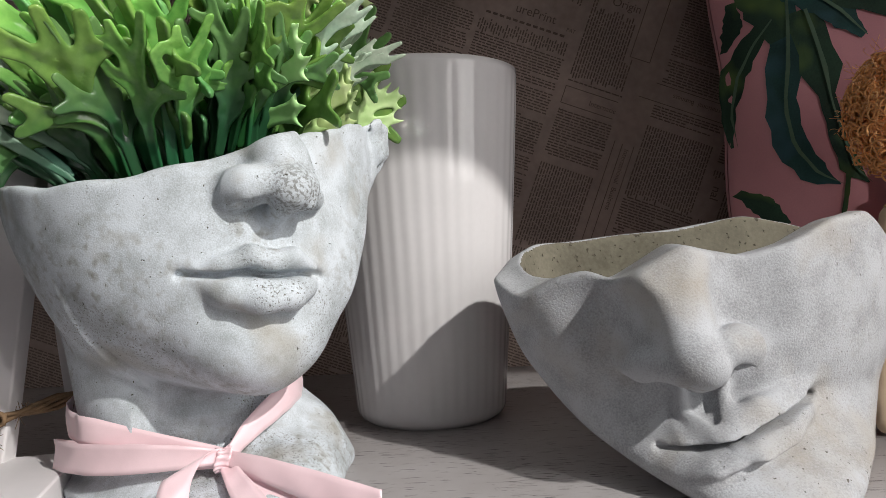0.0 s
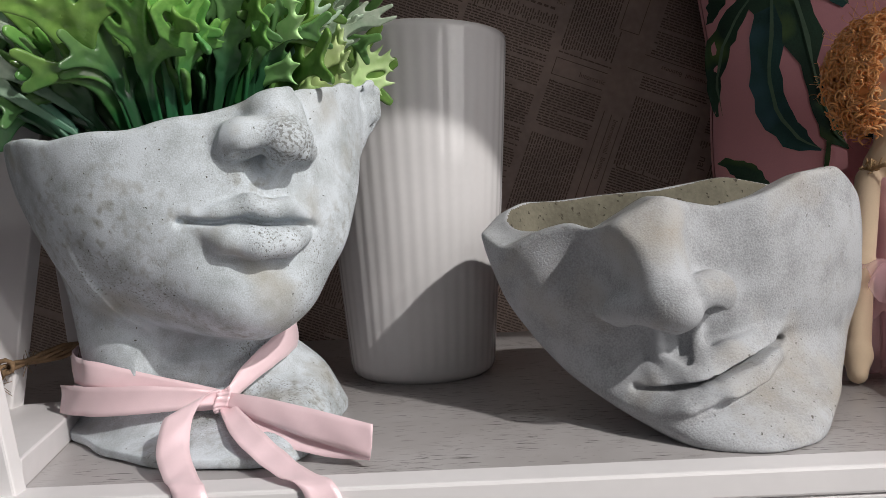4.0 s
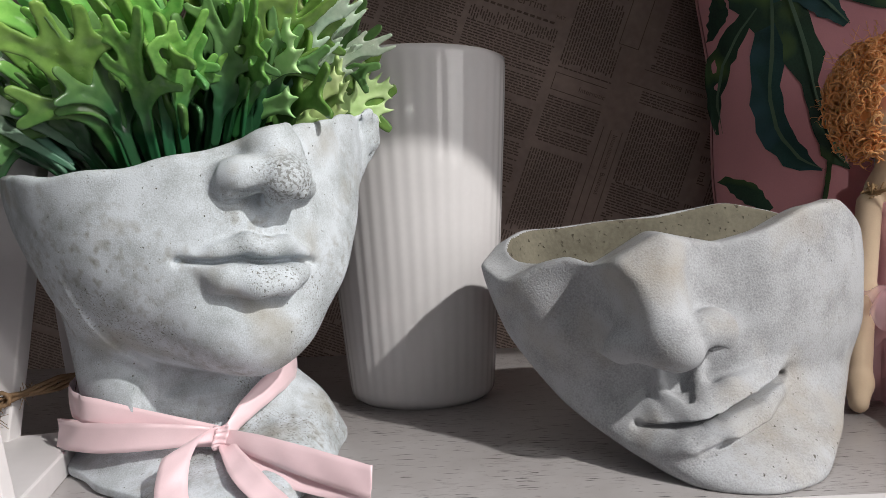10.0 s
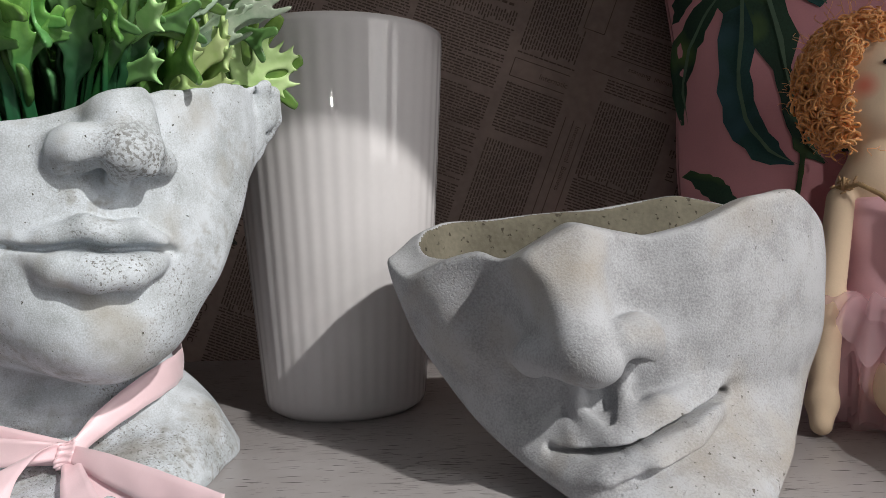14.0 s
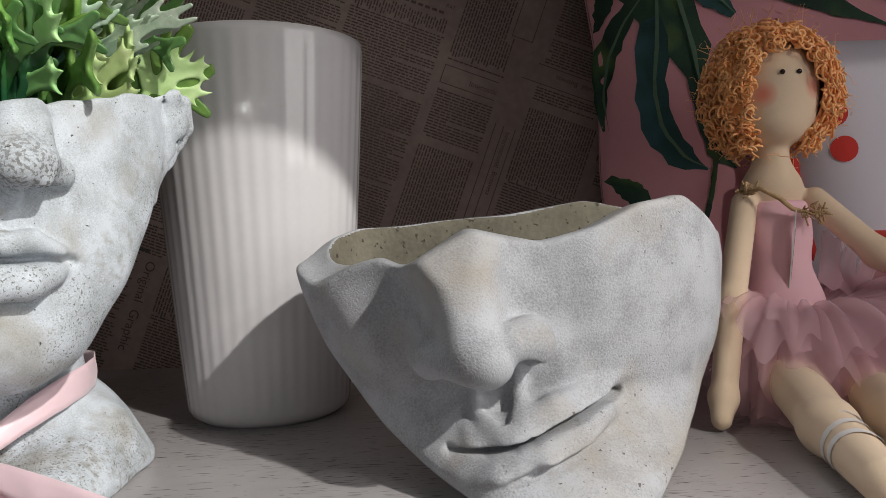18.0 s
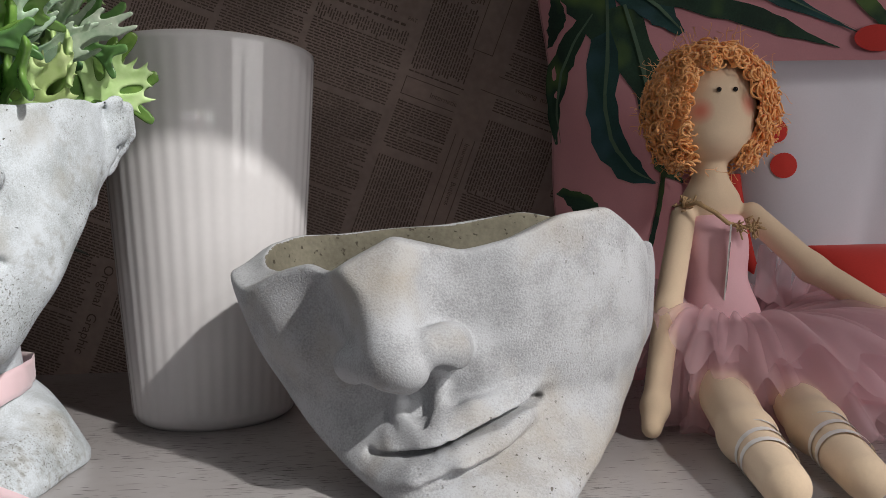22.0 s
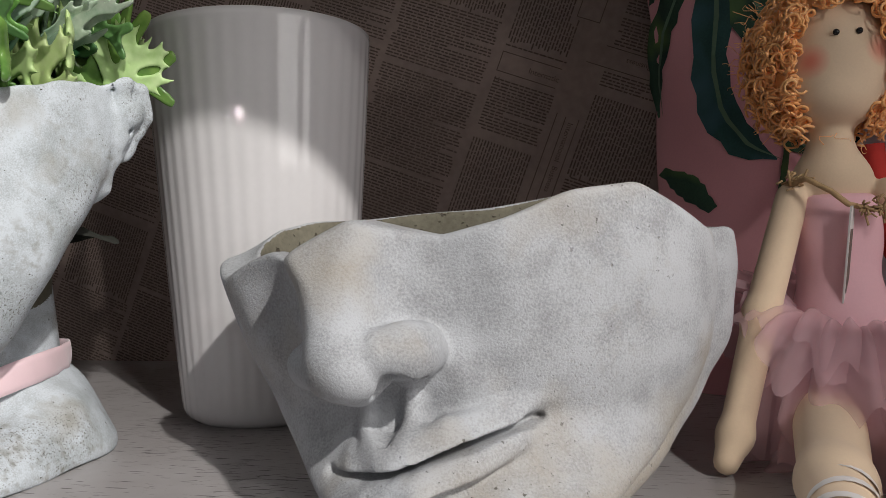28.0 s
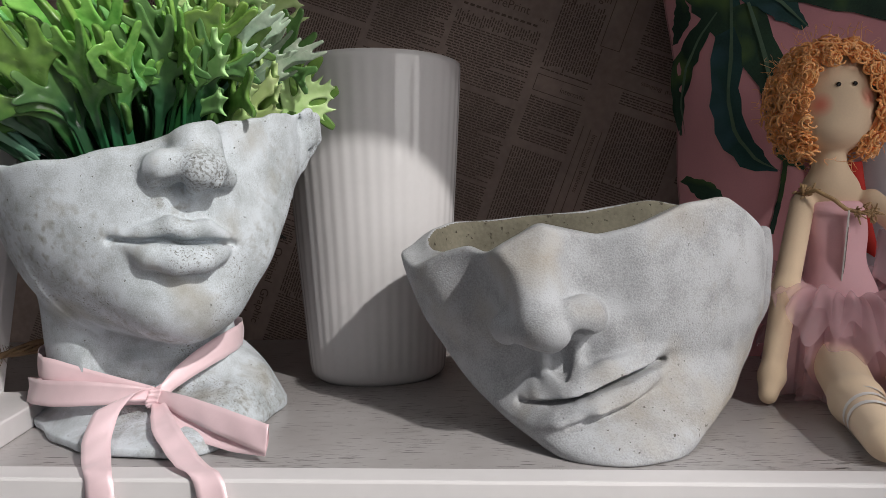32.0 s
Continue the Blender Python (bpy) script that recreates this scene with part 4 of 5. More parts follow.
def dotted_front(x, z):
    u, v = min(1, abs((x - 0.525) / 0.142)), min(1, abs((z - 0.135) / 0.122))
    full = math.sqrt(max(0, 1 - u ** 4)) * math.sqrt(max(0, 1 - v ** 4))
    fold = 0.004 * math.exp(-((x - 0.47 - 0.25 * (z - 0.1)) / 0.008) ** 2) + 0.003 * math.sin(38 * x + 12 * z)
    return 0.69 - 0.052 * full + fold * full


dotted = soft_cushion("dotted_cushion", dotted_front, lambda x, z: 1.384 - dotted_front(x, z), 0.384, 0.666, 0.014, 0.256, WHITE_CLOTH, "white cushion with red and pale polka dots")
for i, (x, z, r) in enumerate(((0.416, 0.171, 0.0085), (0.411, 0.197, 0.0085), (0.402, 0.233, 0.0085))):
    s = Shape()
    s.grid([[(x + r * q * math.cos(a), dotted_front(x + r * q * math.cos(a), z + 1.1 * r * q * math.sin(a)) - 0.0008, z + 1.1 * r * q * math.sin(a)) for a in [k * math.pi / 14 for k in range(28)]] for q in (0.001, 0.5, 1)], 0, True)
    part("polka_dot", s, RED_CLOTH, dotted, "red dot")
part("red_piping", Shape().tube([(0.388 + 0.05 * (1 - math.cos(a)), 0.672 - 0.01 * math.sin(a), 0.166 - 0.10 * math.sin(a)) for a in [k * 0.1 for k in range(15)]], 0.009, 10), RED_CLOTH, dotted, "red cloth border")


def red_front(x, z):
    u, v = min(1, abs((x - 0.56) / 0.13)), min(1, abs((z - 0.05) / 0.062))
    return 0.64 - 0.045 * math.sqrt(max(0, 1 - u ** 3)) * math.sqrt(max(0, 1 - v ** 4))


soft_cushion("red_cushion", red_front, lambda x, z: 1.29 - red_front(x, z), 0.43, 0.69, 0.0, 0.112, RED_CLOTH, "plain red cloth cushion")

# ---- doll ----
DOLL_AT = Vector((0.345, 0.6, 0.0))
DOLL_SHIFT = Vector((0.006, 0.010, 0.0))


def doll_skin(P):
    P = [P[i] + DOLL_AT[i] for i in range(3)]
    x, y, z = P
    d = ball(P, (0.3445, 0.612, 0.208), (0.0305, 0.030, 0.037))
    d = smin(d, ball(P, (0.342, 0.602, 0.19), (0.022, 0.020, 0.017)), 0.012)
    d = smin(d, rod(P, (0.342, 0.608, 0.185), (0.343, 0.610, 0.150), 0.0105, 0.0125), 0.004)
    d = smin(d, ball(P, (0.344, 0.612, 0.142), (0.021, 0.016, 0.018)), 0.008)
    # arms
    arm = rod(P, (0.322, 0.606, 0.134), (0.2990, 0.578, 0.072), 0.0085, 0.0088)
    arm = smin(arm, rod(P, (0.2990, 0.578, 0.072), (0.2805, 0.551, 0.017), 0.0086, 0.0078), 0.006)
    arm = smin(arm, rod(P, (0.2805, 0.551, 0.017), (0.2745, 0.5405, 0.007), 0.0085, 0.006), 0.005)
    arm2 = rod(P, (0.370, 0.606, 0.135), (0.402, 0.588, 0.098), 0.0085, 0.009)
    arm2 = smin(arm2, rod(P, (0.402, 0.588, 0.098), (0.448, 0.556, 0.060), 0.009, 0.008), 0.006)
    d = smin(d, np.minimum(arm, arm2), 0.003)
    # legs
    leg = rod(P, (0.330, 0.58, 0.030), (0.305, 0.482, 0.0165), 0.017, 0.0135)
    leg = smin(leg, rod(P, (0.305, 0.482, 0.0165), (0.291, 0.418, 0.012), 0.0135, 0.0105), 0.008)
    leg2 = rod(P, (0.370, 0.58, 0.030), (0.347, 0.49, 0.0175), 0.017, 0.0135)
    leg2 = smin(leg2, rod(P, (0.347, 0.49, 0.0175), (0.331, 0.425, 0.012), 0.0135, 0.0105), 0.008)
    return smin(d, np.minimum(leg, leg2), 0.003)


def doll_bodice(P):
    P = [P[i] + DOLL_AT[i] for i in range(3)]
    d = ball(P, (0.345, 0.608, 0.112), (0.0225, 0.0185, 0.040))
    d = smin(d, ball(P, (0.346, 0.604, 0.062), (0.027, 0.024, 0.03)), 0.015)
    return smax(d, P[2] - 0.135, 0.003)


s = Shape()
v, q = surface(doll_skin, (-0.095, -0.2, -0.002), (0.115, 0.05, 0.25), 0.0016)
s.add(v, q, 0)
v, q = surface(doll_bodice, (-0.04, -0.04, 0.02), (0.04, 0.04, 0.145), 0.0018)
s.add(v, q, 1)
for ex, ez in ((0.3385, 0.2165), (0.3495, 0.2165)):
    rows = [[(ex - 0.345 + 0.0017 * math.sin(b) * math.cos(a), -0.0175 - 0.0013 * math.cos(b) + 0.0, ez + 0.0017 * math.sin(b) * math.sin(a)) for a in [k * math.pi / 6 for k in range(12)]] for b in (0.05, 0.6, 1.1, 1.57, 2.2)]
    s.grid(rows, 2, True)
# curls of hair
rng = random.Random(5)
head_c = Vector((0.0, 0.014, 0.210))
front = Vector((-0.06, -1, 0.02)).normalized()
made = 0


def bare(n):
    """Where the face is free of hair."""
    return n.dot(front) > 0.15 and ((n.x + 0.05) / 0.60) ** 2 + ((n.z + 0.14) / 0.76) ** 2 < 1


cap, skin = [], []
for i in range(25):
    b = math.pi * i / 24
    cap.extend(Vector((math.sin(b) * math.cos(a), math.sin(b) * math.sin(a), math.cos(b))) for a in [k * math.pi / 24 for k in range(48)])
for i in range(24):
    for k in range(48):
        q = (i * 48 + k, i * 48 + (k + 1) % 48, (i + 1) * 48 + (k + 1) % 48, (i + 1) * 48 + k)
        if not any(bare(cap[j]) or cap[j].z < -0.8 for j in q):
            skin.append(q)
s.add([head_c + Vector((n.x * 0.0375, n.y * 0.0345, n.z * 0.0415)) for n in cap], skin, 3)
while made < 1150:
    n = Vector((rng.gauss(0, 1), rng.gauss(0, 1), rng.gauss(0, 1))).normalized()
    if bare(n):
        continue
    if n.z < -0.86 or (n.z < -0.45 and abs(n.x) < 0.3):
        continue
    made += 1
    base = head_c + Vector((n.x * 0.0375, n.y * 0.034, n.z * 0.0405))
    out = (n + Vector((rng.gauss(0, 0.35), rng.gauss(0, 0.35), rng.gauss(-0.25, 0.35)))).normalized()
    a1 = out.orthogonal().normalized()
    a2 = out.cross(a1)
    ph, rad, ln, turns = rng.random() * 6.3, rng.uniform(0.0022, 0.0040), rng.uniform(0.004, 0.012), rng.uniform(1.3, 2.4)
    pts = []
    for i in range(17):
        u = i / 16
        a = ph + turns * 2 * math.pi * u
        pts.append(base + out * ln * u + (a1 * math.cos(a) + a2 * math.sin(a)) * rad * (0.55 + 0.5 * u) + Vector((0, 0, -0.004 * u * u)))
    s.tube(pts, [0.00120 * (1 - 0.45 * i / 16) for i in range(17)], 5, 3)
# stray hairs
for i in range(120):
    n = Vector((rng.gauss(0, 1), rng.gauss(0, 0.6), rng.gauss(0.2, 1))).normalized()
    if n.dot(front) > 0.5:
        continue
    base = head_c + Vector((n.x * 0.046, n.y * 0.040, n.z * 0.048))
    side = Vector((rng.gauss(0, 1), rng.gauss(0, 1), rng.gauss(0, 1))).normalized()
    s.tube([base + n * 0.009 * k / 5 + side * 0.004 * math.sin(k * 0.9 + i) for k in range(6)], 0.00022, 3, 3)
# tulle skirt: gathered layers that stand off the waist, wide at one side and pressed short against the planter
for layer in range(8):
    ph = [rng.uniform(0, 6.3) for k in range(6)]
    tilt, fall = rng.uniform(-0.3, 0.3), -0.052 + 0.0105 * layer
    rows = []
    for k in range(13):
        u = k / 12
        row = []
        for j in range(260):
            a = 2 * math.pi * j / 260
            wide = 0.5 + 0.5 * math.cos(a + 0.25)
            reach = 0.034 + 0.068 * wide ** 1.3 + 0.007 * math.sin(3 * a + ph[0]) + 0.005 * math.sin(11 * a + ph[1]) + 0.003 * math.sin(29 * a + ph[2])
            if math.sin(a) < -0.2:
                reach *= 1.15
            fold = (math.sin(17 * a + ph[3] + 0.8 * math.sin(3 * a + ph[0])) + 0.6 * math.sin(31 * a + ph[4] + 1.5 * u) + 0.5 * math.sin(7 * a + ph[5])) * 0.0052 * u ** 0.8
            rad = 0.017 + reach * u + 0.0025 * math.sin(23 * a + ph[2]) * u
            z = 0.060 + 0.012 * math.sin(math.pi * min(1, u * 0.9)) + (fall + 0.010 * tilt) * u ** 1.5 * (1.15 - 0.5 * wide) - 0.032 * max(0.0, -math.sin(a)) * u ** 2 + fold
            row.append((0.002 + rad * math.cos(a), -0.006 + 0.82 * rad * math.sin(a), max(0.004, z)))
        rows.append(row)
    s.grid(rows, 4, True)
# loose turned-up loops of tulle
for cx, cy, cz, ln, rr, lean in ((-0.046, -0.046, 0.028, 0.038, 0.0095, 0.2), (-0.034, -0.054, 0.026, 0.042, 0.0115, 0.05), (-0.019, -0.060, 0.022, 0.038, 0.0120, -0.1), (-0.004, -0.066, 0.026, 0.030, 0.0100, 0.15), (0.032, -0.060, 0.034, 0.030, 0.0110, -0.2), (0.034, 0.0, 0.094, 0.034, 0.0085, 0.25), (0.047, 0.004, 0.087, 0.030, 0.0085, 0.45), (0.060, 0.006, 0.079, 0.028, 0.0080, 0.6), (-0.030, -0.036, 0.046, 0.026, 0.0100, 0.1)):
    ph = rng.uniform(0, 6.3)
    rows = []
    for i in range(10):
        u = i / 9
        r2 = rr * (1.05 - 0.4 * u + 0.12 * math.sin(5 * u + ph))
        rows.append([(cx + lean * ln * (u - 0.5) + r2 * math.cos(a) * (1 + 0.1 * math.sin(3 * a + ph)), cy + 0.65 * r2 * math.sin(a) + 0.3 * ln * u, max(0.003, cz - ln * 0.5 + ln * u + 0.003 * math.sin(3 * a + ph))) for a in [0.3 + ph + k * 6.0 / 26 for k in range(27)]])
    s.grid(rows, 4)
# fine gathers over the waist
for i in range(70):
    a = rng.uniform(-2.6, 1.6)
    out = Vector((math.cos(a), 0.82 * math.sin(a), 0))
    side = Vector((-math.sin(a), math.cos(a), 0))
    ph, ln = rng.uniform(0, 6.3), rng.uniform(0.022, 0.045) * (1.0 if math.cos(a) > 0 else 0.7)
    rows = [[Vector((0.002, -0.006, 0.064)) + out * (0.018 + ln * u) + side * w * 0.008 * (0.4 + u) + Vector((0, 0, 0.008 * u - 0.016 * u * u + 0.003 * math.sin(4 * w + ph) * u)) for w in [j / 4 - 1 for j in range(9)]] for u in [k / 6 for k in range(7)]]
    s.grid(rows, 4)
# twine round the shoulders with a bow
rope = [(-0.026, 0.004, 0.140), (-0.02, -0.010, 0.143), (-0.010, -0.016, 0.136), (-0.002, -0.0165, 0.129), (0.008, -0.0165, 0.126), (0.02, -0.013, 0.127)]
s.tube(rope, 0.0016, 6, 5)
for i in range(46):
    u = rng.random()
    p = Vector((0.004 + 0.014 * u, -0.0175, 0.127 + 0.002 * rng.gauss(0, 1)))
    s.tube([p, p + Vector((rng.gauss(0, 0.003), -0.001 - 0.002 * rng.random(), rng.gauss(-0.001, 0.003)))], 0.0006, 4, 5)
for i in range(24):
    p = Vector((-0.024 + rng.gauss(0, 0.003), 0.0 + rng.gauss(0, 0.003), 0.141 + rng.gauss(0, 0.002)))
    s.tube([p, p + Vector((rng.gauss(0, 0.004), rng.gauss(0, 0.003), rng.gauss(0, 0.004)))], 0.0007, 4, 5)
# satin bands round the legs
for (ax, ay, az), (bx, by, bz), rr in (((-0.037, -0.108, 0.017), (-0.05, -0.165, 0.013), 0.0135), ((0.005, -0.10, 0.018), (-0.010, -0.16, 0.0135), 0.0135)):
    for u, tilt in ((0.1, 0.5), (0.38, -0.4), (0.62, 0.5), (0.85, -0.3)):
        c = Vector((ax + (bx - ax) * u, ay + (by - ay) * u, az + (bz - az) * u))
        d = (Vector((bx, by, bz)) - Vector((ax, ay, az))).normalized()
        a1 = Vector((0, 0, 1))
        a2 = d.cross(a1).normalized()
        a1 = a2.cross(d)
        rad = rr - 0.0018 * u + 0.0006
        s.grid([[c + (a2 * math.cos(a) + a1 * math.sin(a)) * rad + d * (w + tilt * 0.006 * math.cos(a)) for a in [k * math.pi / 12 for k in range(24)]] for w in (-0.0024, -0.001, 0.001, 0.0024)], 6, True)
# stitches along the arm
for i in range(34):
    u = i / 33
    p = Vector((0.318, 0.5985, 0.128)).lerp(Vector((0.2970, 0.5695, 0.072)), u * 2) if u < 0.5 else Vector((0.2970, 0.5695, 0.072)).lerp(Vector((0.2803, 0.5425, 0.011)), u * 2 - 1)
    p = p - DOLL_AT + Vector((0.001, -0.0004, 0))
    s.tube([p + Vector((0, 0, 0.0006)), p - Vector((0, 0, 0.0006))], 0.0004, 4, 7)
doll = thing("cloth_doll", s, [SKIN_CLOTH, PINK_LINEN, BLACK_BEAD, HAIR, TULLE, DOLL_TWINE, WHITE_SATIN, THREAD], "sitting cloth doll with curly ginger hair and a pink tulle skirt", "doll")
doll.matrix_world = Matrix.Translation(DOLL_AT + DOLL_SHIFT)
s = Shape().box((-0.0045, -0.0004, -0.05), (0.0045, 0.0004, 0.0))
tag = thing("paper_tag", s, WHITE_CARD, "narrow white paper tag hanging on the doll's chest", "tag", smooth=False)
tag.matrix_world = pose(0.351, 0.5925, 0.128, 6, -4, 62)
part("tag_print", Shape().box((-0.003, -0.0006, -0.045), (0.003, -0.00045, -0.012)), INK, tag, "grey printed lines", smooth=False)

# ---- plant ----


def leaf_form(limbs, soft, thick, bend, turn):
    """A thick leaf in the x-z plane: tapered limbs grown together, grooved along the middle, then bent."""
    def field(P):
        flat = [P[0], 0 * P[1], P[2]]
        d = None
        for pts in limbs:
            limb = chain(flat, [(q[0], 0.0, q[1], q[2]) for q in pts])
            d = limb if d is None else smin(d, limb, soft)
        mid = 0.55 * np.clip(d, -0.006, 0.0)
        return smax(d, np.abs(P[1] + mid) - thick, thick * 0.9) * 0.8

    xs = [q[0] for pts in limbs for q in pts]
    zs = [q[1] for pts in limbs for q in pts]
    v, q = surface(field, (min(xs) - 0.008, -0.003, min(zs) - 0.005), (max(xs) + 0.008, 0.0065, max(zs) + 0.008), 0.00115)
    for _ in range(4):
        total, count = v.copy(), np.ones(len(v))
        for i in range(4):
            np.add.at(total, q[:, i], v[q[:, (i + 1) % 4]])
            np.add.at(count, q[:, i], 1)
        v = total / count[:, None]
    u = np.clip(v[:, 2] / 0.08, 0, 1.4)
    v[:, 1] -= bend * u ** 2 + 3.0 * v[:, 0] ** 2
    v[:, 0] += turn * u ** 2
    return Shape().add(v, q)


def antler_leaf(seed):
    """A leaf that forks into rounded fingers like an antler, standing along z."""
    r = random.Random(seed)
    t = r.choice((-1, 1))
    ln = r.uniform(0.058, 0.070)
    limbs = [[(0, 0, 0.0030), (0, ln * 0.35, 0.0036), (0, ln * 0.62, 0.0054), (0, ln * 0.85, 0.0054)]]

    def finger(x, z, side, ang, l2, fork):
        a = radians(ang)
        mx, mz = x + side * l2 * 0.55 * math.sin(a), z + l2 * 0.55 * math.cos(a)
        a2 = a * 0.55
        ex, ez = mx + side * l2 * 0.5 * math.sin(a2), mz + l2 * 0.5 * math.cos(a2)
        limbs.append([(x, z, 0.0046), (mx, mz, 0.0036), (ex, ez, 0.0029)])
        if fork:
            a3 = a + 0.75
            limbs.append([(mx, mz, 0.0036), (mx + side * l2 * 0.45 * math.sin(a3), mz + l2 * 0.45 * math.cos(a3), 0.0027)])

    finger(0, ln * 0.50, t, r.uniform(45, 60), r.uniform(0.026, 0.034), True)
    finger(0, ln * 0.68, -t, r.uniform(42, 58), r.uniform(0.026, 0.034), r.random() < 0.7)
    finger(0, ln * 0.84, t, r.uniform(22, 34), r.uniform(0.024, 0.030), r.random() < 0.5)
    finger(0, ln * 0.84, -t, r.uniform(12, 26), r.uniform(0.020, 0.027), r.random() < 0.3)
    if r.random() < 0.6:
        finger(0, ln * 0.36, -t, 50, r.uniform(0.014, 0.02), False)
    return leaf_form(limbs, 0.0040, 0.0017, r.uniform(0.006, 0.014), 0.008 * t)


def fern_leaf(seed):
    """A thin pale leaf with pointed, toothed lobes."""
    r = random.Random(seed)
    ln = r.uniform(0.058, 0.07)
    limbs = [[(0, 0, 0.0016), (0, ln * 0.4, 0.0024), (0, ln * 0.75, 0.0040), (0, ln * 1.05, 0.0006)]]
    for f, l2, ang in ((0.42, 0.024, 58), (0.62, 0.027, 48), (0.80, 0.020, 36)):
        for side in (-1, 1):
            a = radians(ang + r.uniform(-8, 8))
            k = l2 * r.uniform(0.85, 1.15)
            dx, dz = side * math.sin(a), math.cos(a)
            z = ln * f
            limbs.append([(0, z, 0.0036), (dx * k * 0.55, z + dz * k * 0.55, 0.0036), (dx * k, z + dz * k, 0.0005)])
            for at, tilt, l3 in ((0.45, 0.7, 0.011), (0.6, -0.7, 0.009)):
                b2 = a + tilt
                limbs.append([(dx * k * at, z + dz * k * at, 0.0026), (dx * k * at + side * math.sin(b2) * l3, z + dz * k * at + math.cos(b2) * l3, 0.0005)])
    return leaf_form(limbs, 0.002, 0.0016, r.uniform(0.008, 0.016), r.uniform(-0.006, 0.006))


def long_leaf(seed):
    """A narrow grey-green leaf with two or three short tips."""
    r = random.Random(seed)
    ln = r.uniform(0.068, 0.085)
    limbs = [[(0, 0, 0.0018), (0, ln * 0.45, 0.0034), (0, ln * 0.8, 0.0032), (0.002, ln, 0.0016)]]
    for f, side in ((0.42, 1), (0.58, -1), (0.72, 1)):
        a = radians(r.uniform(24, 36))
        l2 = r.uniform(0.018, 0.026)
        limbs.append([(0, ln * f, 0.0028), (side * math.sin(a) * l2 * 0.5, ln * f + math.cos(a) * l2 * 0.5, 0.0026), (side * math.sin(a * 0.7) * l2, ln * f + math.cos(a * 0.7) * l2, 0.0015)])
    return leaf_form(limbs, 0.0025, 0.0015, r.uniform(0.008, 0.016), r.uniform(-0.008, 0.008))


plant = thing("artificial_plant", None, None, "bushy artificial green plant in the head planter", "plant")
plant.matrix_world = Matrix.Translation((-0.125, 0.535, 0.12))
s = Shape()
rows = [[(0.084 * q * math.cos(a), 0.080 * q * math.sin(a), 0.016 * (1 - q * q) + 0.003 * math.sin(5 * a + 9 * q)) for a in [k * math.pi / 18 for k in range(36)]] for q in (0.01, 0.3, 0.6, 0.85, 1)]
part("soil", s.grid(rows, 0, True), DARK_SOIL, plant, "dark filling")
rng = random.Random(11)
leaf_kinds = []
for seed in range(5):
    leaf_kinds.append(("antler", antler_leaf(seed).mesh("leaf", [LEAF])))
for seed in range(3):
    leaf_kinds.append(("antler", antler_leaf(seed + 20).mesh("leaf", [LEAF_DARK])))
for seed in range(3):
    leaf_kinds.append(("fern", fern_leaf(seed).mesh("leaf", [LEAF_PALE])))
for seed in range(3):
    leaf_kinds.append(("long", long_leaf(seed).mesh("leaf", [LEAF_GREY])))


def put_leaf(kind, x, y, z, lean_x, lean_y, spin, size):
    ob = new("leaf", leaf_kinds[kind][1])
    ob.parent = plant
    tilt = Vector((lean_x, lean_y, 1)).normalized()
    q = Vector((0, 0, 1)).rotation_difference(tilt).to_matrix().to_4x4()
    ob.matrix_local = Matrix.Translation((x, y, z)) @ q @ pose(0, 0, 0, 0, 0, spin) @ Matrix.Scale(size, 4)
    return ob


def rim_height(x):
    return 0.045 + 0.35 * max(0.0, x + 0.02)


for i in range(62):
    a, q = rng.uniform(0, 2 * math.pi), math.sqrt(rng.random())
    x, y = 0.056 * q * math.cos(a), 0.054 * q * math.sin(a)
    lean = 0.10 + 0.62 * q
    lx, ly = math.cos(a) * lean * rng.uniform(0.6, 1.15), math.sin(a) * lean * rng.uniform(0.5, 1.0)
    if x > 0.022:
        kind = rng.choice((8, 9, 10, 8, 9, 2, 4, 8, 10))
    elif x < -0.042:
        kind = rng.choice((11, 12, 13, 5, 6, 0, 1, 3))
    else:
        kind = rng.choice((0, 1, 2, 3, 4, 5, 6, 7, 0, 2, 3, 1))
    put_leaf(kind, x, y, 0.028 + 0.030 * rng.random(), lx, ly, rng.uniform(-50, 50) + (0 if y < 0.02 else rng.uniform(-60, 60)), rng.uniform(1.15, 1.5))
# pale lobed leaves high at one side
for i in range(16):
    x, y = rng.uniform(0.02, 0.055), rng.uniform(-0.03, 0.03)
    put_leaf(rng.choice((8, 9, 10)), x, y, 0.075 + 0.03 * rng.random(), rng.uniform(0.1, 0.7), rng.uniform(-0.5, 0.1), rng.uniform(-40, 40), rng.uniform(1.0, 1.35))
# antler leaves that lean over the front rim
for i in range(20):
    a = rng.uniform(math.pi * 1.08, math.pi * 1.85)
    x, y = 0.060 * math.cos(a), 0.058 * math.sin(a)
    put_leaf(rng.choice((0, 1, 2, 3, 4, 5, 6)), x, y, rim_height(x) + 0.004 * rng.random(), math.cos(a) * rng.uniform(0.3, 1.0), math.sin(a) * rng.uniform(0.3, 0.75), rng.uniform(-50, 50), rng.uniform(0.85, 1.15))
# grey-green leaves fanning out over both ends of the rim
for i in range(16):
    x, y = rng.uniform(0.040, 0.062), rng.uniform(-0.045, 0.02)
    put_leaf(rng.choice((11, 12, 13, 5)), x, y, rim_height(x) + 0.012 + 0.012 * rng.random(), rng.uniform(0.5, 1.7), rng.uniform(-0.4, 0.2), rng.uniform(-60, 60), rng.uniform(0.65, 0.95))
for i in range(26):
    x, y = rng.uniform(-0.070, -0.035), rng.uniform(-0.060, 0.02)
    put_leaf(rng.choice((11, 12, 13, 11, 12, 13, 5)), x, y, 0.048 + 0.016 * rng.random(), rng.uniform(-1.7, -0.6), rng.uniform(-0.9, 0.0), rng.uniform(-60, 60), rng.uniform(1.0, 1.35))

# ---- ribbon ----


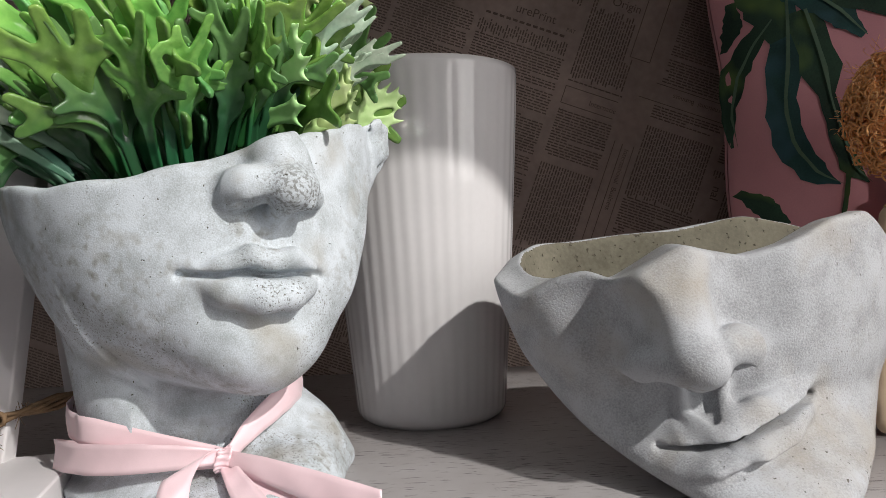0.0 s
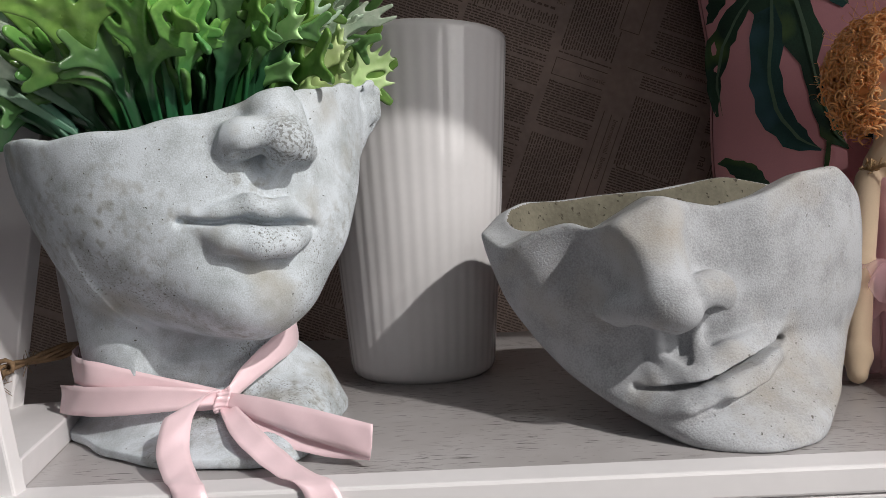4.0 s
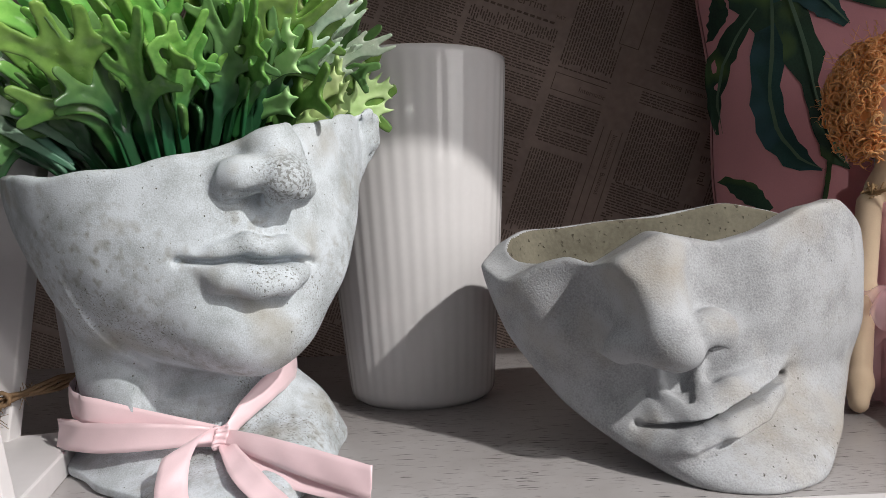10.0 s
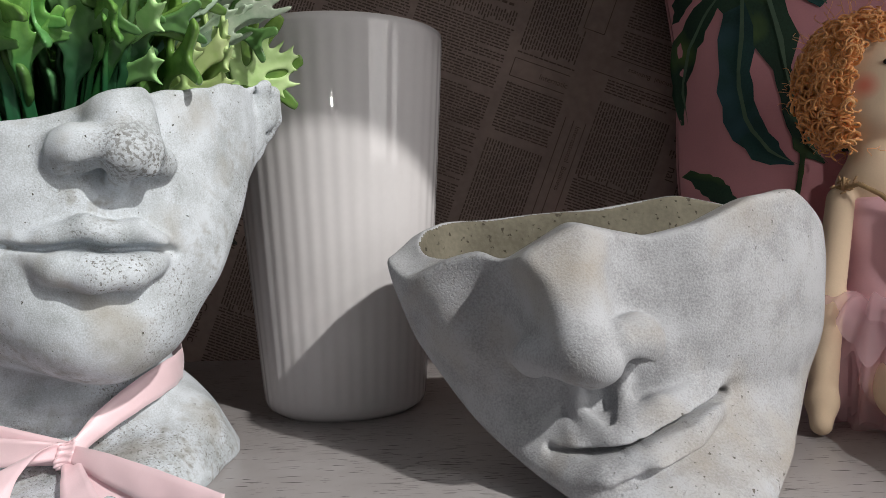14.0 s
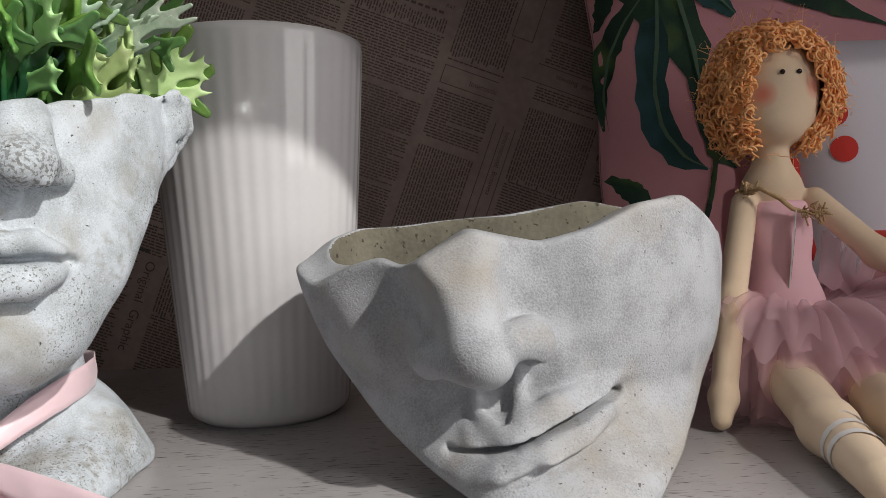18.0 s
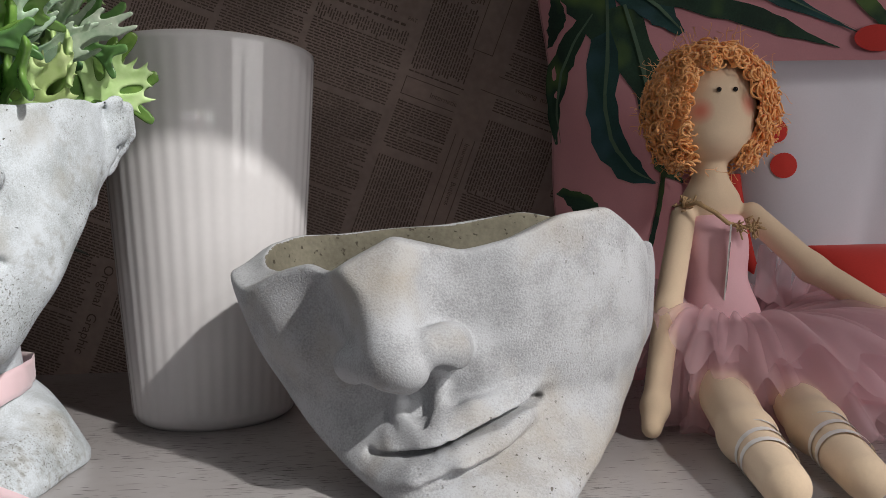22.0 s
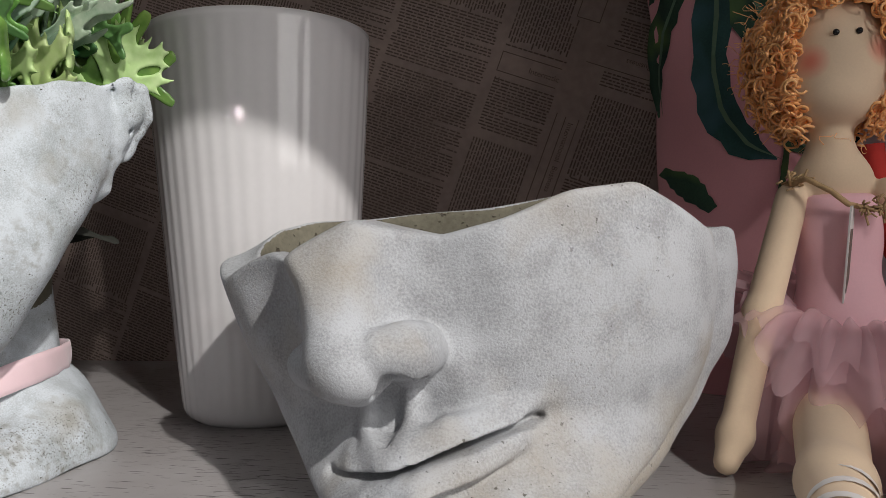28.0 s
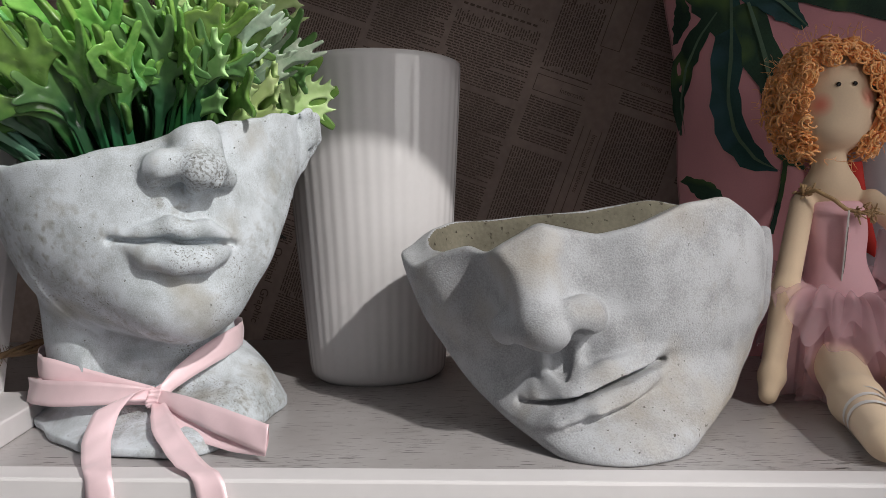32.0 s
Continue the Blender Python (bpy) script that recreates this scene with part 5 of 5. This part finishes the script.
def band(line, cross, width, mat=0, thick=0.00016, cols=6, curl=0.0):
    """A satin strip along line, lying across the given directions."""
    s = Shape()
    pts = [Vector(p) for p in line]
    crosses = [Vector(c).normalized() for c in cross]
    m = len(pts) - 1
    n = m * 8
    top, low = [], []
    for i in range(n + 1):
        t = i / n * m
        k = min(int(t), m - 1)
        f = t - k
        p0, p1, p2, p3 = pts[max(k - 1, 0)], pts[k], pts[k + 1], pts[min(k + 2, m)]
        p = 0.5 * (2 * p1 + (p2 - p0) * f + (2 * p0 - 5 * p1 + 4 * p2 - p3) * f * f + (3 * p1 - p0 - 3 * p2 + p3) * f ** 3)
        d = (p2 - p1).normalized()
        c = crosses[k].lerp(crosses[k + 1], f).normalized()
        nn = d.cross(c).normalized()
        w = width[k] + (width[k + 1] - width[k]) * f
        row = [p + c * w * (j / (cols - 1) - 0.5) + nn * (curl * math.cos(math.pi * (j / (cols - 1) - 0.5)) + 0.0003 * math.sin(t * 7 + j)) for j in range(cols)]
        top.append([r + nn * thick for r in row])
        low.append([r - nn * thick for r in reversed(row)])
    s.grid([a + b for a, b in zip(top, low)], mat, True)
    return s


ribbon = thing("satin_ribbon", None, None, "pale pink satin ribbon tied in a bow round the planter's neck", "ribbon")
KNOT = Vector((-0.100, 0.469, 0.0265))
up = (0, 0, 1)
ring = [(-0.098, 0.470, 0.0275)]
for a, r, h in ((-48, 0.071, 0.036), (-34, 0.0675, 0.0435), (-18, 0.0655, 0.0485), (0, 0.0650, 0.0515), (18, 0.0645, 0.0525)) + tuple((36 + 19 * k, 0.0655, 0.053 - 0.0012 * k) for k in range(12)):
    ring.append((-0.139 + r * math.cos(radians(a)), 0.535 + r * math.sin(radians(a)), h))
ring.append((-0.101, 0.474, 0.0265))
part("neck_band", band(ring, [(-0.3, 0, 1), (-0.35, 0, 1), (-0.35, 0, 1), (-0.25, 0, 1), (-0.1, 0, 1)] + [up] * 14, [0.007, 0.011, 0.0135, 0.015, 0.0155] + [0.0155] * 13 + [0.007], curl=0.0006), SATIN, ribbon)
wrap = [KNOT + Vector((0.0012 * math.sin(2 * a), -0.0030 * math.cos(a) - 0.001, 0.0062 * math.sin(a))) for a in [k * math.pi / 6 for k in range(13)]]
part("knot", band(wrap, [(1, 0.15, 0.25)] * 13, [0.0085, 0.0078, 0.007, 0.0075, 0.008, 0.008, 0.008, 0.008, 0.008, 0.008, 0.0075, 0.0078, 0.0085], curl=0.0012), SATIN, ribbon)
part("tail", band([KNOT + Vector((0.0, 0.0, 0.001)), (-0.108, 0.458, 0.029), (-0.1135, 0.441, 0.0255), (-0.1115, 0.424, 0.0135), (-0.103, 0.408, 0.0060), (-0.095, 0.3955, 0.0030), (-0.0915, 0.3915, -0.012), (-0.0895, 0.3900, -0.038), (-0.088, 0.3900, -0.065)], [(0.3, 0.2, 1), (0.6, 0.5, 0.5), (0.9, 0.35, 0.1), (0.95, 0.3, 0.05), (0.97, 0.2, 0), (1, 0, 0.05), (1, 0, 0.1), (1, 0.1, 0.1), (1, 0.1, 0.1)], [0.007, 0.0115, 0.0145, 0.015, 0.015, 0.015, 0.015, 0.015, 0.015], curl=0.0008), SATIN, ribbon)
part("tail", band([KNOT + Vector((0.001, -0.001, -0.003)), (-0.091, 0.455, 0.020), (-0.080, 0.438, 0.0155), (-0.067, 0.424, 0.0095), (-0.053, 0.408, 0.0055), (-0.039, 0.3955, 0.0030), (-0.033, 0.3915, -0.012), (-0.027, 0.3900, -0.038), (-0.021, 0.3900, -0.065)], [(0.7, 0.3, 0.5), (0.9, 0.4, 0.25), (0.9, 0.4, 0.1), (0.92, 0.35, 0.05), (0.95, 0.3, 0), (1, 0.1, 0.05), (1, 0, 0.2), (1, -0.1, 0.25), (1, -0.1, 0.25)], [0.007, 0.0105, 0.014, 0.015, 0.015, 0.015, 0.015, 0.015, 0.015], curl=-0.0008), SATIN, ribbon)
part("loop", band([KNOT + Vector((0.001, 0, 0)), (-0.078, 0.457, 0.0235), (-0.050, 0.442, 0.0185), (-0.021, 0.427, 0.0135), (-0.0185, 0.4275, 0.0128)], [(0.1, 0.3, 0.9), (0.25, 0.3, 0.9), (0.2, 0.3, 0.9), (0.1, 0.2, 1), (0.1, 0.2, 1)], [0.007, 0.0115, 0.0145, 0.0155, 0.0155], curl=0.0010), SATIN, ribbon)
part("loop", band([KNOT + Vector((0.001, 0.001, -0.003)), (-0.076, 0.452, 0.0145), (-0.048, 0.441, 0.0095), (-0.0185, 0.4275, 0.0112)], [(0.2, 0.6, 0.6), (0.2, 0.8, 0.5), (0.2, 0.7, 0.6), (0.1, 0.2, 1)], [0.007, 0.0105, 0.0135, 0.0155], curl=-0.0008), SATIN, ribbon)
part("loop", band([KNOT, (-0.118, 0.465, 0.0285), (-0.140, 0.464, 0.0290), (-0.165, 0.471, 0.0275), (-0.187, 0.484, 0.0260), (-0.205, 0.503, 0.0235)], [(0, 0.1, 1)] * 6, [0.007, 0.0115, 0.0145, 0.0158, 0.016, 0.016], curl=0.0010), SATIN, ribbon)
part("loop", band([KNOT + Vector((-0.001, 0.002, -0.002)), (-0.125, 0.476, 0.0250), (-0.150, 0.478, 0.0250), (-0.178, 0.488, 0.0250), (-0.205, 0.504, 0.0235)], [(0, 0.3, 1)] * 5, [0.007, 0.012, 0.0145, 0.015, 0.016], curl=0.0006), SATIN, ribbon)

# ---- white wooden stand at the left end ----
stand = thing("wooden_stand", None, None, "white painted wooden stand tied with twine", "stand")
stand.matrix_world = Matrix.Translation((-0.235, 0.5, 0))


def plank(name, lo, hi, m, label=""):
    ob = part(name, Shape().box(lo, hi), WHITE_PAINT, stand, label, smooth=False)
    ob.matrix_local = m
    return bevel(ob, 0.0012)


plank("post", (-0.045, 0.0, 0.0), (0.0, 0.014, 0.19), pose(-0.011, 0.02, 0.0, 0, 9.5, 0))
plank("foot_bar", (-0.055, 0.0, 0.0), (0.0, 0.13, 0.015), pose(0.057, -0.085, 0.0, 0, 0, 13))
plank("front_board", (-0.08, 0.0, 0.0), (0.0, 0.010, 0.14), pose(0.060, -0.096, 0.0, 0, -9, 0))
plank("rear_board", (-0.02, 0.0, 0.0), (0.03, 0.02, 0.22), pose(0.0, 0.12, 0.0, 0, -6, 0))
s = Shape()
rng = random.Random(3)
tie = Vector((-0.006, 0.016, 0.042))
for k in range(4):
    s.tube([tie + Vector((0.009 * i, -0.002 + 0.004 * i + 0.001 * math.sin(i + k), 0.0015 * k - 0.003 + 0.0022 * i + 0.0015 * math.sin(i * 1.7 + k))) for i in range(6)], 0.0013, 6)
for k in range(3):
    s.tube([tie + Vector((-0.009 * i, -0.003 + 0.0005 * i, -0.0025 * i * (k - 0.4) * 0.6 + 0.001 * math.sin(2 * i + k))) for i in range(6)], 0.0010, 6)
for k in range(4):
    s.tube([tie, tie + Vector((-0.004 - 0.001 * k, -0.005, -0.010)), tie + Vector((-0.009 - 0.0015 * k, -0.006, -0.024)), tie + Vector((-0.011 - 0.002 * k, -0.006, -0.036 + 0.002 * k))], 0.0012, 6)
for k in range(5):
    a = k * 1.3
    s.tube([tie + Vector((0.005 * math.cos(a + q), -0.004 - 0.001 * math.sin(3 * q), 0.004 * math.sin(a + q))) for q in (0, 0.8, 1.6, 2.4, 3.2)], 0.0013, 6)
for i in range(110):
    u = rng.random()
    p = tie + (Vector((0.045 * u, 0.018 * u - 0.002, 0.010 * u)) if i % 2 else Vector((-0.012 * u, -0.006, -0.036 * u)))
    s.tube([p, p + Vector((rng.gauss(0, 0.004), rng.gauss(-0.001, 0.003), rng.gauss(0, 0.004)))], 0.00022, 3)
part("twine", s, TWINE, stand, "brown jute twine bow")

# ---- small things behind the planter ----
OLIVE = material("olive_lacquer", (0.30, 0.29, 0.05), 0.25, var=0.2, scale=90, fine=500, bump=0.1, coat=0.4)
s = Shape()
for i in range(2):
    c = Vector((-0.010 + 0.021 * i, 0.004 * i, 0.010))
    s.grid([[c + Vector((0.010 * math.sin(b) * math.cos(a), 0.010 * math.sin(b) * math.sin(a), 0.0098 * math.cos(b))) for a in [k * math.pi / 10 for k in range(20)]] for b in [0.02 + k * (math.pi - 0.04) / 12 for k in range(13)]], 0, True)
    s.tube([c + Vector((0, 0, 0.009)), c + Vector((0.002, 0, 0.014)), c + Vector((0.006, 0.001, 0.019))], 0.0007, 6)
berries = thing("berry_ornament", s, OLIVE, "two olive green glossy berries on short stems", "ornament")
berries.matrix_world = pose(-0.325, 0.615, 0.128)
s = Shape().box((-0.016, 0.0, 0.0), (0.016, 0.0008, 0.040))
card = thing("price_tag", s, WHITE_CARD, "small white paper price tag with a barcode", "tag", smooth=False)
card.matrix_world = pose(-0.312, 0.605, 0.094, 6, 22, 4)
s = Shape()
rng = random.Random(21)
x = -0.012
while x < 0.011:
    w = rng.choice((0.0004, 0.0007, 0.0011))
    s.box((x, -0.0004, 0.014), (x + w, -0.0001, 0.024))
    x += w + rng.choice((0.0005, 0.0008))
for z, w in ((0.034, 0.020), (0.030, 0.014), (0.009, 0.022)):
    s.box((-0.012, -0.0004, z), (-0.012 + w, -0.0001, z + 0.0016))
part("barcode", s, BLACK_BEAD, card, "black printed bars", smooth=False)
